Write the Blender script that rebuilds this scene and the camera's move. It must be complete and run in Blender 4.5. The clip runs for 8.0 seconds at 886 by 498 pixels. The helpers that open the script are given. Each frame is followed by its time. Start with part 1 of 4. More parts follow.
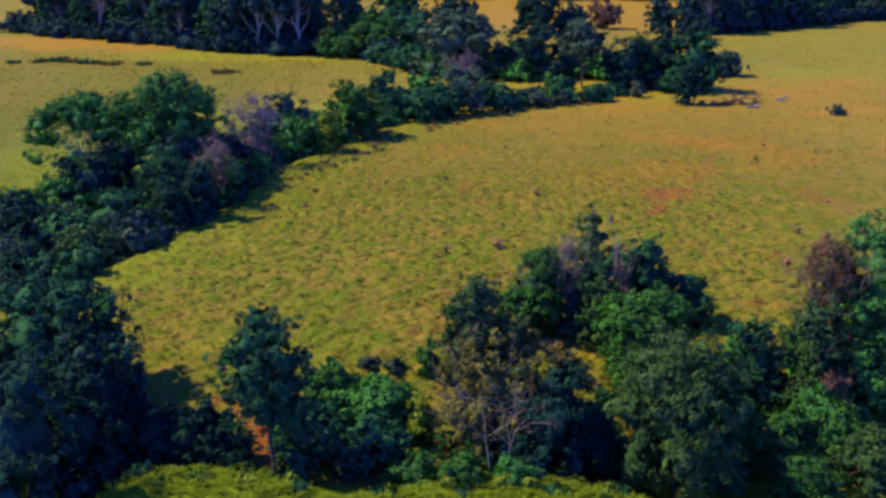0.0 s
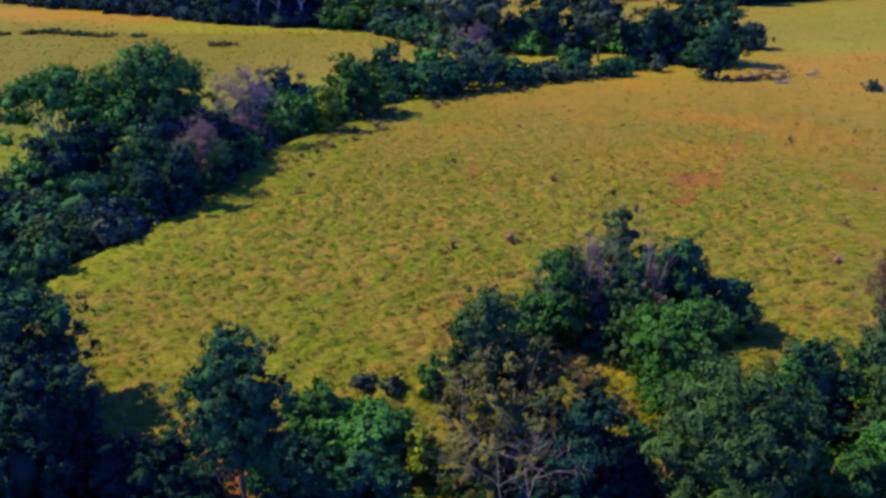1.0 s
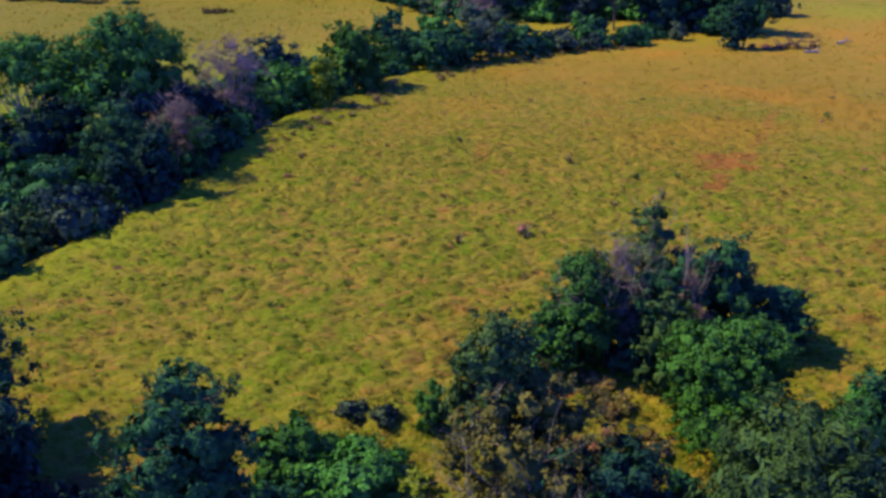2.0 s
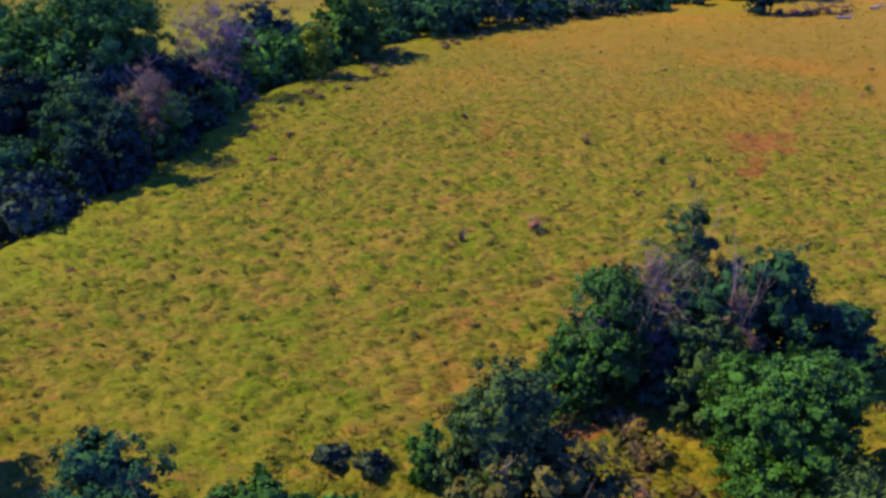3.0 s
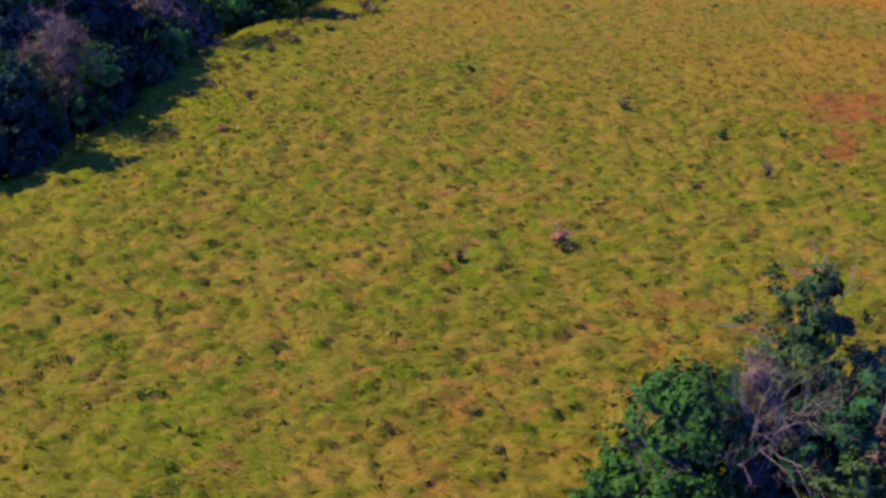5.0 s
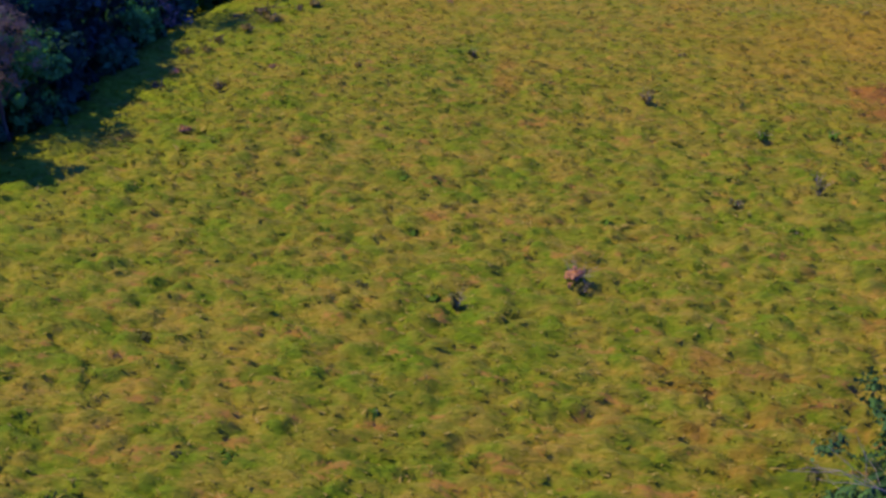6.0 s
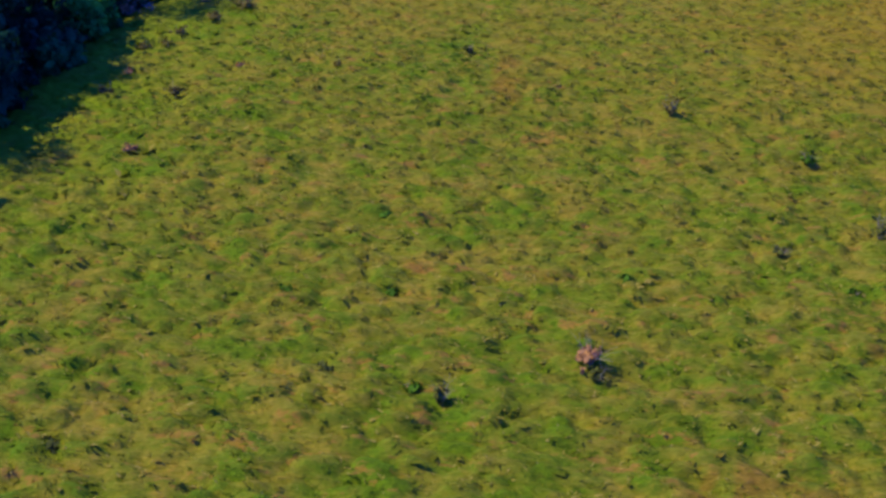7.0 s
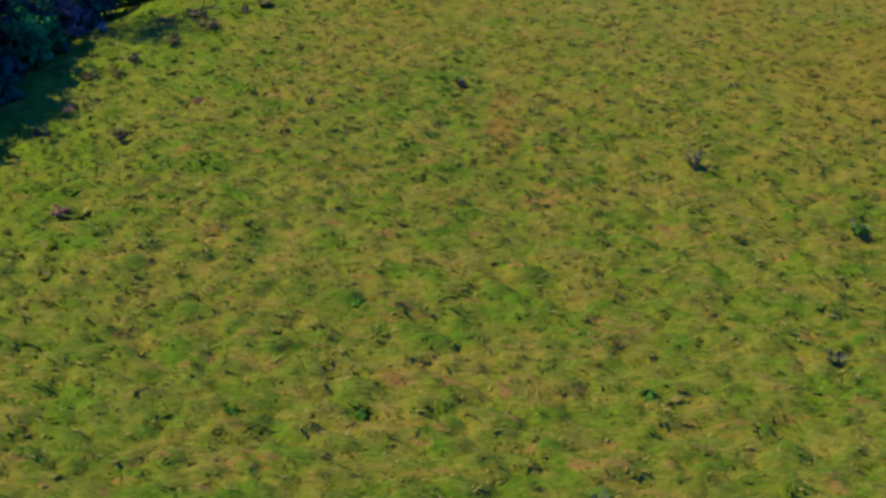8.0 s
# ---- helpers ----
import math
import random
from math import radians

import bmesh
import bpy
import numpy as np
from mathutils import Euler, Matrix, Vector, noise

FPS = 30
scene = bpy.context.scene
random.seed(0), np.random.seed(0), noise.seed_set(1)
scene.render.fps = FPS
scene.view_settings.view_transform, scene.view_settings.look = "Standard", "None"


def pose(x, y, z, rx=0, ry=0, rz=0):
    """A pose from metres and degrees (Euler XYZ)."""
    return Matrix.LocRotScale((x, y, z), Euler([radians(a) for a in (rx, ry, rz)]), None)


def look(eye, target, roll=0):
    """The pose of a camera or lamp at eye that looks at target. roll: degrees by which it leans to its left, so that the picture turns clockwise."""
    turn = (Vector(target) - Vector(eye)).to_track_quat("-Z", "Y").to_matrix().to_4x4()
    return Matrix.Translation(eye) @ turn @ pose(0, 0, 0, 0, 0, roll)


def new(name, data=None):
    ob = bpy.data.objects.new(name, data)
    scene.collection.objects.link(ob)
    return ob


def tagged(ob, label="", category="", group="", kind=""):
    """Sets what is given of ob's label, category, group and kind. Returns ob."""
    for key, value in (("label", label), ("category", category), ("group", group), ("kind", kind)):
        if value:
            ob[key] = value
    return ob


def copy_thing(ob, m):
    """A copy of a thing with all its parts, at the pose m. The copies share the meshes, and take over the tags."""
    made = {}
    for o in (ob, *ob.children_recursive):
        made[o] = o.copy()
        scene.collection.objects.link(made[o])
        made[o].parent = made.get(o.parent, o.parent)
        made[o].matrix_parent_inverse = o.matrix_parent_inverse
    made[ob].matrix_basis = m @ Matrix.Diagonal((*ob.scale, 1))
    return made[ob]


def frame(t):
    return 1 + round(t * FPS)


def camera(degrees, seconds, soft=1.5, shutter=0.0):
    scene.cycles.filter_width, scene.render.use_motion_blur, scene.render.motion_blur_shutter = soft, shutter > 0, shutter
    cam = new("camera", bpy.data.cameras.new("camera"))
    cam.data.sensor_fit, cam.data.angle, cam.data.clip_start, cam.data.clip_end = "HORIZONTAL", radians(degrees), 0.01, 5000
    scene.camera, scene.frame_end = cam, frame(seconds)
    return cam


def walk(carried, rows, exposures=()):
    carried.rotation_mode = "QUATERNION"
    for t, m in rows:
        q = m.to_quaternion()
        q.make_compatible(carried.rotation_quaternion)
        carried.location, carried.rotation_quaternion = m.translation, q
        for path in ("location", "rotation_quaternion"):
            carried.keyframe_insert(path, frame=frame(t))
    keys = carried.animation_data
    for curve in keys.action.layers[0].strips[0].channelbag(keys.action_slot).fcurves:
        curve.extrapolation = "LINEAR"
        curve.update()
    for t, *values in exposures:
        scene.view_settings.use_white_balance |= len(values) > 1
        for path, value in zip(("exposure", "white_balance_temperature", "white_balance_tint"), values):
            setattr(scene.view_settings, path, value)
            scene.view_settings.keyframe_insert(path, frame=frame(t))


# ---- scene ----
cam = camera(47.0, 8.0, soft=3.0)
PATH = [
    (0, (4.017, -7.681, 23.821), (3.827, -5.761, 23.296), 0.0),
    (0.5, (3.573, -2.927, 23.297), (3.376, -1.013, 22.749), 0.0),
    (1, (3.207, 1.809, 22.919), (3.002, 3.713, 22.344), -0.0),
    (1.5, (2.85, 6.475, 22.479), (2.638, 8.369, 21.875), -0.1),
    (3, (1.835, 19.971, 21.277), (1.606, 21.83, 20.576), -0.1),
    (3.5, (1.542, 24.345, 20.86), (1.307, 26.189, 20.122), -0.2),
    (4, (1.262, 28.64, 20.448), (1.022, 30.468, 19.674), -0.1),
    (4.5, (0.995, 32.862, 20.134), (0.751, 34.674, 19.322), -0.1),
    (6, (0.046, 45.644, 19.284), (-0.209, 47.401, 18.363), -0.2),
    (6.5, (-0.229, 49.806, 19.11), (-0.486, 51.543, 18.153), -0.3),
    (7, (-0.508, 54.006, 19.083), (-0.765, 55.721, 18.086), -0.3),
    (7.5, (-0.84, 57.974, 19.032), (-1.091, 59.677, 18.014), -0.2),
    (8, (-1.215, 61.531, 18.918), (-1.462, 63.232, 17.894), -0.1),
]
walk(cam, [(t, look(eye, target, roll)) for t, eye, target, roll in PATH],
     exposures=[(0, 0.47, 6800, 44), (3, 0.49, 7200, 50), (4.5, 0.44, 7300, 54), (6, 0.35, 6900, 38), (6.5, 0.31, 6600, 21), (7, 0.27, 6450, 15), (8, 0.28, 6250, 8)])

# ---- light ----
SUN_EL, SUN_AZ = radians(49), radians(-91)
world = bpy.data.worlds.new("sky")
scene.world = world
world.use_nodes = True
wn = world.node_tree.nodes
sky = wn.new("ShaderNodeTexSky")
sky.sky_type = "NISHITA"
sky.sun_disc = False
sky.sun_elevation, sky.sun_rotation = SUN_EL, SUN_AZ
sky.air_density, sky.dust_density, sky.ozone_density = 1.0, 0.05, 3.0
deep = wn.new("ShaderNodeMix")
deep.data_type, deep.blend_type = "RGBA", "MULTIPLY"
deep.inputs[0].default_value, deep.inputs[7].default_value = 1.0, (0.085, 0.42, 1.48, 1)
world.node_tree.links.new(sky.outputs["Color"], deep.inputs[6])
world.node_tree.links.new(deep.outputs[2], wn["Background"].inputs["Color"])
wn["Background"].inputs["Strength"].default_value = 0.175
sun_way = Vector((math.sin(SUN_AZ) * math.cos(SUN_EL), math.cos(SUN_AZ) * math.cos(SUN_EL), math.sin(SUN_EL)))
sun = new("sun", bpy.data.lights.new("sun", "SUN"))
sun.data.energy, sun.data.angle, sun.data.color = 4.8, radians(0.53), (1.0, 0.87, 0.19)
sun.matrix_world = look(sun_way * 200, (0, 0, 0))

# ---- materials ----


def material(name, rough=0.8):
    m = bpy.data.materials.new(name)
    m.use_nodes = True
    b = m.node_tree.nodes["Principled BSDF"]
    b.inputs["Roughness"].default_value = rough
    b.inputs["Specular IOR Level"].default_value = 0.25
    return m, m.node_tree.nodes, m.node_tree.links, b


def noise_node(nodes, links, scale, detail=4.0, coord=None, rough=0.6):
    n = nodes.new("ShaderNodeTexNoise")
    n.inputs["Scale"].default_value, n.inputs["Detail"].default_value, n.inputs["Roughness"].default_value = scale, detail, rough
    if coord is not None:
        links.new(coord, n.inputs["Vector"])
    return n.outputs["Fac"]


def mix_node(nodes, links, fac, a, b):
    n = nodes.new("ShaderNodeMix")
    n.data_type = "RGBA"
    for value, slot in ((fac, 0), (a, 6), (b, 7)):
        if isinstance(value, (int, float)):
            n.inputs[slot].default_value = value
        elif isinstance(value, tuple):
            n.inputs[slot].default_value = (*value, 1)
        else:
            links.new(value, n.inputs[slot])
    return n.outputs[2]


def range_node(nodes, links, value, a, b, c=0.0, d=1.0):
    n = nodes.new("ShaderNodeMapRange")
    for slot, v in ((1, a), (2, b), (3, c), (4, d)):
        n.inputs[slot].default_value = v
    links.new(value, n.inputs[0])
    return n.outputs[0]


def bump_node(nodes, links, height, strength, distance, b):
    n = nodes.new("ShaderNodeBump")
    n.inputs["Strength"].default_value, n.inputs["Distance"].default_value = strength, distance
    links.new(height, n.inputs["Height"])
    links.new(n.outputs["Normal"], b.inputs["Normal"])


def leaf_material(name, dark, light, rough=0.7, through_light=0.12):
    """Foliage: each leaf differs a little, patches differ more, light passes through."""
    m, nodes, links, b = material(name, rough)
    b.inputs["Specular IOR Level"].default_value = 0.06
    geo, info = nodes.new("ShaderNodeNewGeometry"), nodes.new("ShaderNodeObjectInfo")
    patch = range_node(nodes, links, noise_node(nodes, links, 0.55, 3, geo.outputs["Position"]), 0.35, 0.68)
    base = mix_node(nodes, links, patch, dark, light)
    leaf = mix_node(nodes, links, range_node(nodes, links, geo.outputs["Random Per Island"], 0, 1, 0, 0.6), base, light)
    some = mix_node(nodes, links, range_node(nodes, links, info.outputs["Random"], 0, 1, 0, 0.35), leaf, dark)
    links.new(some, b.inputs["Base Color"])
    thin = nodes.new("ShaderNodeBsdfTranslucent")
    links.new(some, thin.inputs["Color"])
    both = nodes.new("ShaderNodeMixShader")
    both.inputs[0].default_value = through_light
    links.new(b.outputs[0], both.inputs[1])
    links.new(thin.outputs[0], both.inputs[2])
    links.new(both.outputs[0], nodes["Material Output"].inputs["Surface"])
    return m


def bark_material(name, dark, light):
    m, nodes, links, b = material(name, 0.85)
    geo = nodes.new("ShaderNodeNewGeometry")
    coarse = noise_node(nodes, links, 1.6, 4, geo.outputs["Position"])
    fine = noise_node(nodes, links, 14.0, 3, geo.outputs["Position"])
    links.new(mix_node(nodes, links, range_node(nodes, links, coarse, 0.3, 0.7), dark, light), b.inputs["Base Color"])
    bump_node(nodes, links, fine, 0.6, 0.03, b)
    return m


LEAF_DARK = leaf_material("leaf_dark_green", (0.003, 0.034, 0.027), (0.020, 0.165, 0.068))
# dark leaf darkened again: the shade on these trees put into the colour
LEAF_SHADED = leaf_material("leaf_shaded_green", (0.002, 0.020, 0.021), (0.009, 0.076, 0.058))
LEAF_MID = leaf_material("leaf_mid_green", (0.005, 0.056, 0.030), (0.048, 0.305, 0.060))
LEAF_BRIGHT = leaf_material("leaf_bright_green", (0.004, 0.036, 0.020), (0.040, 0.215, 0.038))
LEAF_YELLOW = leaf_material("leaf_yellow_green", (0.070, 0.160, 0.020), (0.220, 0.330, 0.036))
LEAF_RUST = leaf_material("leaf_rust_brown", (0.260, 0.135, 0.080), (0.480, 0.260, 0.170), 0.8, 0.2)
LEAF_OLIVE = leaf_material("leaf_olive", (0.040, 0.060, 0.024), (0.150, 0.165, 0.048))
LEAF_FEATHER = leaf_material("leaf_needle_green", (0.009, 0.042, 0.030), (0.056, 0.158, 0.048))
LEAF_GREY = leaf_material("leaf_grey_green", (0.022, 0.057, 0.044), (0.070, 0.146, 0.095))
LEAF_LILAC = leaf_material("leaf_lilac_grey", (0.088, 0.077, 0.100), (0.220, 0.188, 0.232), 0.7, 0.1)
LEAF_TWIG = leaf_material("grey_twigs", (0.080, 0.064, 0.062), (0.220, 0.172, 0.155), 0.8, 0.05)
LEAF_DRY = leaf_material("dry_grass_tuft", (0.160, 0.140, 0.050), (0.330, 0.280, 0.100), 0.8, 0.25)
# haze of the far woods and blue creek shade put into leaf colour
LEAF_HAZE_SHADE = leaf_material("leaf_haze_shade_blue", (0.006, 0.030, 0.038), (0.020, 0.084, 0.086))
LEAF_WEED = leaf_material("leaf_weed_green", (0.040, 0.110, 0.014), (0.090, 0.210, 0.024))
LEAF_THISTLE = leaf_material("leaf_dry_grey_green", (0.100, 0.088, 0.032), (0.220, 0.185, 0.075), 0.8, 0.2)
LEAF_BROWN = leaf_material("leaf_dry_brown", (0.070, 0.048, 0.038), (0.180, 0.115, 0.085), 0.7, 0.1)
BARK = bark_material("bark_brown", (0.050, 0.038, 0.028), (0.130, 0.100, 0.075))
BARK_PALE = bark_material("bark_pale_grey", (0.180, 0.160, 0.150), (0.420, 0.390, 0.370))
BARK_GREY = bark_material("bark_weathered_grey", (0.170, 0.145, 0.150), (0.340, 0.295, 0.300))

# ---- ground ----


def smooth(a, b, v):
    u = np.clip((v - a) / (b - a), 0, 1)
    return u * u * (3 - 2 * u)


def lattice(x, y, seed):
    """Soft value noise, about -1 to 1, with lumps one unit wide."""
    x, y = np.asarray(x, float), np.asarray(y, float)
    i, j = np.floor(x), np.floor(y)

    def corner(a, b):
        v = np.sin(a * 127.1 + b * 311.7 + seed * 74.7) * 43758.5453
        return 2 * (v - np.floor(v)) - 1

    u, v = x - i, y - j
    u, v = u * u * (3 - 2 * u), v * v * (3 - 2 * v)
    low = corner(i, j) * (1 - u) + corner(i + 1, j) * u
    high = corner(i, j + 1) * (1 - u) + corner(i + 1, j + 1) * u
    return low * (1 - v) + high * v


def turned(x, y, size, seed):
    c, s = math.cos(seed * 1.7), math.sin(seed * 1.7)
    return lattice((x * c - y * s) / size, (x * s + y * c) / size, seed)


EDGE_Y = (60, 65, 67.4, 72.4, 79, 90, 108, 121, 134, 146, 155, 162, 173, 205)
EDGE_X = (-60, -39, -32, -30.6, -29, -26.8, -26.9, -23.6, -20.8, -13, -5, 5.6, 29, 44)


def field_edge(y):
    """Where the paddock ends at the wooded creek, by distance."""
    return np.interp(y, EDGE_Y, EDGE_X)


def bank_top(x):
    return 49.5 + 0.06 * x + 1.3 * np.sin(x * 0.31 + 0.8) + 1.6 * np.exp(-((x + 11) / 4) ** 2)


def ground_z(x, y):
    x, y = np.asarray(x, float), np.asarray(y, float)
    back = np.clip(80 - y, 0, 30)
    z = np.where(y > 80, 0.028 * (y - 80), -0.01 * back - 0.0031 * back ** 2)
    z = z + 0.25 * turned(x, y, 17, 3) * smooth(55, 75, y)
    off = field_edge(y) - x
    z = z - 2.2 * smooth(0, 8, off) * (1 - smooth(20, 45, off)) * (1 - smooth(125, 160, y))
    b = bank_top(x)
    low = -4.4 + 0.35 * turned(x, y, 6, 5) + 1.85 * (1 - smooth(b - 9.5, b - 5.5, y)) * np.maximum(smooth(-22, -16, x) * (1 - smooth(9, 15, x)), 1 - smooth(24, 36, y))
    z = z + (low - z) * (1 - smooth(b - 4, b + 1.5, y))
    far = smooth(380, 900, np.hypot(x, y))
    return z + far * 40


def mounds(x, y, wide, deep, seed):
    """Rounded tussocks, one to a cell: height 0 to 1, and the tussock's own random tone."""
    u, v = np.asarray(x, float) / wide, np.asarray(y, float) / deep
    i, j = np.floor(u), np.floor(v)
    best, tone = np.full(u.shape, 9.0), np.zeros(u.shape)

    def chance(a, b, k):
        s = np.sin(a * 91.7 + b * 271.3 + (seed + k) * 53.9) * 24634.6345
        return s - np.floor(s)

    for di in (-1, 0, 1):
        for dj in (-1, 0, 1):
            a, b = i + di, j + dj
            far = np.hypot(u - a - chance(a, b, 1), v - b - chance(a, b, 2)) * (0.75 + 0.6 * chance(a, b, 3))
            tone = np.where(far < best, chance(a, b, 4), tone)
            best = np.minimum(best, far)
    return np.clip(1 - (best / 0.66) ** 2, 0, 1), tone


def grass_lumps(x, y):
    """Height of the sward above the soil: low rounded tussocks with narrow trodden gaps between."""
    wave = turned(x, y, 0.9, 17)
    a, tone = mounds(x + 0.3 * wave, y + 0.26 * turned(x, y, 1.3, 18), 0.98, 0.40, 3)
    b, _ = mounds(x, y, 1.9, 1.1, 8)
    gap, deep = mounds(x + 0.35 * turned(x, y, 0.5, 19), y + 0.14 * turned(x, y, 0.35, 20), 0.95, 0.36, 23)
    gap = np.clip((gap - 0.60) / 0.25, 0, 1) * smooth(0.3, 1.0, deep) * (0.35 + 0.65 * smooth(-0.5, 0.4, turned(x, y, 2.3, 27)))
    return 0.37 * a ** 0.75 * (0.2 + 0.8 * tone) + 0.2 * b + 0.07 * turned(x * 0.45, y, 0.3, 13) - 0.14 - 0.03 * gap


def spread(near_a, near_b, step, far_a, far_b, ease=1.08):
    """Grid lines: close together in the near paddock, then ever wider out to the horizon."""
    line = list(np.arange(near_a, near_b + step, step))
    d = step
    while line[-1] < far_b:
        d *= ease if d < 0.4 else 1.08
        line.append(line[-1] + d)
    d = step
    while line[0] > far_a:
        d *= 1.08
        line.insert(0, line[0] - d)
    return np.array(line)


def mesh_from(name, verts, faces, corners):
    """A mesh from numpy arrays whose faces all have the same number of corners."""
    me = bpy.data.meshes.new(name)
    n = len(faces)
    me.vertices.add(len(verts))
    me.vertices.foreach_set("co", np.ascontiguousarray(verts, np.float32).ravel())
    me.loops.add(n * corners)
    me.loops.foreach_set("vertex_index", np.ascontiguousarray(faces, np.int32).ravel())
    me.polygons.add(n)
    me.polygons.foreach_set("loop_start", np.arange(0, n * corners, corners, dtype=np.int32))
    me.update(calc_edges=True)
    return me


gx, gy = spread(-27, 22, 0.13, -2200, 2200), spread(56, 106, 0.125, -300, 3000, 1.007)
X, Y = np.meshgrid(gx, gy)
near = smooth(-34, -28, X) * (1 - smooth(29, 40, X)) * smooth(47, 54, Y) * (1 - smooth(124, 150, Y)) * (1 - 0.62 * smooth(82, 120, Y))
Z = ground_z(X, Y) + grass_lumps(X, Y) * near
nx, ny = len(gx), len(gy)
a = (np.arange(ny - 1)[:, None] * nx + np.arange(nx - 1)[None, :]).ravel()
ground_mesh = mesh_from("ground", np.stack([X, Y, Z], -1).reshape(-1, 3), np.stack([a, a + 1, a + nx + 1, a + nx], -1), 4)
ground_mesh.polygons.foreach_set("use_smooth", np.ones(len(a), bool))


def oval(x, y, cx, cy, rx, ry, turn=0.0, ragged=0.35):
    c, s = math.cos(turn), math.sin(turn)
    dx, dy = x - cx, y - cy
    r = np.hypot((dx * c + dy * s) / rx, (dy * c - dx * s) / ry)
    r = r + ragged * turned(x, y, 0.5 * min(rx, ry) + 0.3, 21) + 0.5 * ragged * turned(x, y, 0.2 * min(rx, ry) + 0.2, 22)
    return 1 - smooth(0.5, 1.15, r)


def ground_cover(X, Y):
    """How much of each kind of cover lies at a place: bare soil, dry, lush, fresh creek grass, greener paddock darkened
    for missing tussock shadows.
    """
    # bare red soil: a rubbed patch with a trodden track, scuffs in the pasture, the creek bank
    soil = 0.72 * oval(X, Y, 17.7, 101.4, 2.3, 3.4, -0.35, 0.7)
    soil = np.maximum(soil, 0.7 * oval(X, Y, 15.7, 94.6, 0.9, 4.2, -0.3, 0.7))
    soil = np.maximum(soil, 0.45 * oval(X, Y, 15.8, 101.0, 1.6, 1.6, 0, 0.7))
    track = 18.6 + 0.36 * (Y - 103) + 0.5 * turned(X, Y, 9, 31)
    soil = np.maximum(soil, (0.30 + 0.25 * turned(X, Y, 2.5, 32)) * (1 - smooth(0.2, 0.9, np.abs(X - track))) * smooth(100, 104, Y) * (1 - smooth(121, 127, Y)))
    soil = np.maximum(soil, 0.45 * oval(X, Y, 33.2, 102.0, 1.6, 4.5, 0.4, 0.6))
    soil = np.maximum(soil, 0.4 * oval(X, Y, -4.4, 102, 1.0, 4.0, 0.1, 0.6))
    soil = np.maximum(soil, 0.38 * oval(X, Y, 4.6, 74, 4.0, 3.0, 0.5, 0.9) * smooth(0.1, 0.4, turned(X, Y, 0.9, 41) + 0.6 * turned(X, Y, 0.4, 42)))
    soil = np.maximum(soil, 0.42 * smooth(0.55, 0.9, turned(X, Y, 2.2, 33) + 0.45 * turned(X, Y, 0.7, 34)) * smooth(-14, 4, X) * (1 - smooth(78, 96, Y)) * smooth(56, 62, Y))
    soil = np.maximum(soil, 0.85 * oval(X, Y, 3.0, 58.9, 1.0, 0.7, 0.2, 0.5))
    b = bank_top(X)
    soil = np.maximum(soil, (1 - 0.85 * smooth(-5, 0, X)) * smooth(b - 4.8, b - 3.6, Y) * (1 - smooth(b + 0.2, b + 1.4, Y + 0.9 * turned(X, Y, 1.3, 35))) * smooth(-0.3, 0.5, turned(X, Y, 3.1, 36) + 0.5 * turned(X, Y, 0.8, 37)))
    # dry, tan pasture: far paddocks and streaks of seed heads
    dry = 0.95 * oval(X, Y, -128, 262, 62, 17, -0.25, 0.3)
    dry = np.maximum(dry, 0.75 * smooth(300, 330, Y + 0.2 * X) * smooth(-70, -40, X) * (1 - smooth(30, 60, X - 0.05 * Y)))
    dry = np.maximum(dry, (0.60 + 0.28 * smooth(104, 140, Y)) * smooth(84, 126, Y) * smooth(-24, 8, X) * (1 - smooth(190, 230, Y)) * np.clip(0.62 + 0.6 * turned(X, Y, 9, 53) + 0.35 * turned(X, Y, 2.6, 55), 0, 1.2))
    dry = np.maximum(dry, 0.5 * smooth(112, 150, Y) * smooth(-20, 20, X + 12) * (1 - smooth(190, 230, Y)))
    dry = np.maximum(dry, 0.32 * smooth(120, 170, Y) * (0.6 + 0.4 * turned(X, Y, 30, 51)))
    # lush strips beside the creek
    lush = 0.9 * smooth(222, 228, Y) * (1 - smooth(242, 248, Y)) * smooth(-110, -80, X) * (1 - smooth(-28, -20, X))
    lush = np.maximum(lush, 0.8 * oval(X, Y, 59, 211, 14, 11, 0.2, 0.5))
    lush = np.maximum(lush, 0.9 * smooth(171, 175, Y - 0.2 * X) * (1 - smooth(194, 199, Y)) * smooth(-16, -8, X) * (1 - smooth(17, 22, X)))
    lush = np.maximum(lush, 0.8 * (0.45 * smooth(-9, 0, field_edge(Y) - X + 3) + 0.55 * smooth(-1.5, 3.5, field_edge(Y) - X + 3)) * np.clip(0.75 + 0.5 * turned(X, Y, 2.1, 56), 0, 1.1) * (1 - smooth(190, 215, Y)) * (1 - smooth(30, 60, field_edge(Y) - X)))
    lush = np.maximum(lush, 0.25 * oval(X, Y, -12, 57, 7, 8, 0.3, 0.7))
    lush = np.maximum(lush, 0.3 * smooth(36, 50, X) * smooth(178, 200, Y) * (1 - smooth(300, 330, Y)) * (0.7 + 0.5 * turned(X, Y, 14, 54)))
    fresh = (1 - smooth(b - 7, b - 4.5, Y)) * smooth(20, 36, Y + 4 * turned(X, Y, 7, 61))
    # greener side paddock, also darkened in place of absent tussock shadows
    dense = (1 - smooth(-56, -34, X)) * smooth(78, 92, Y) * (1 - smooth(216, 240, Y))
    return {"soil": soil, "dry": dry, "lush": lush, "fresh": fresh, "dense": dense}


tone = 1 - mounds(X + 0.3 * turned(X, Y, 0.9, 17), Y + 0.26 * turned(X, Y, 1.3, 18), 0.98, 0.40, 3)[1]
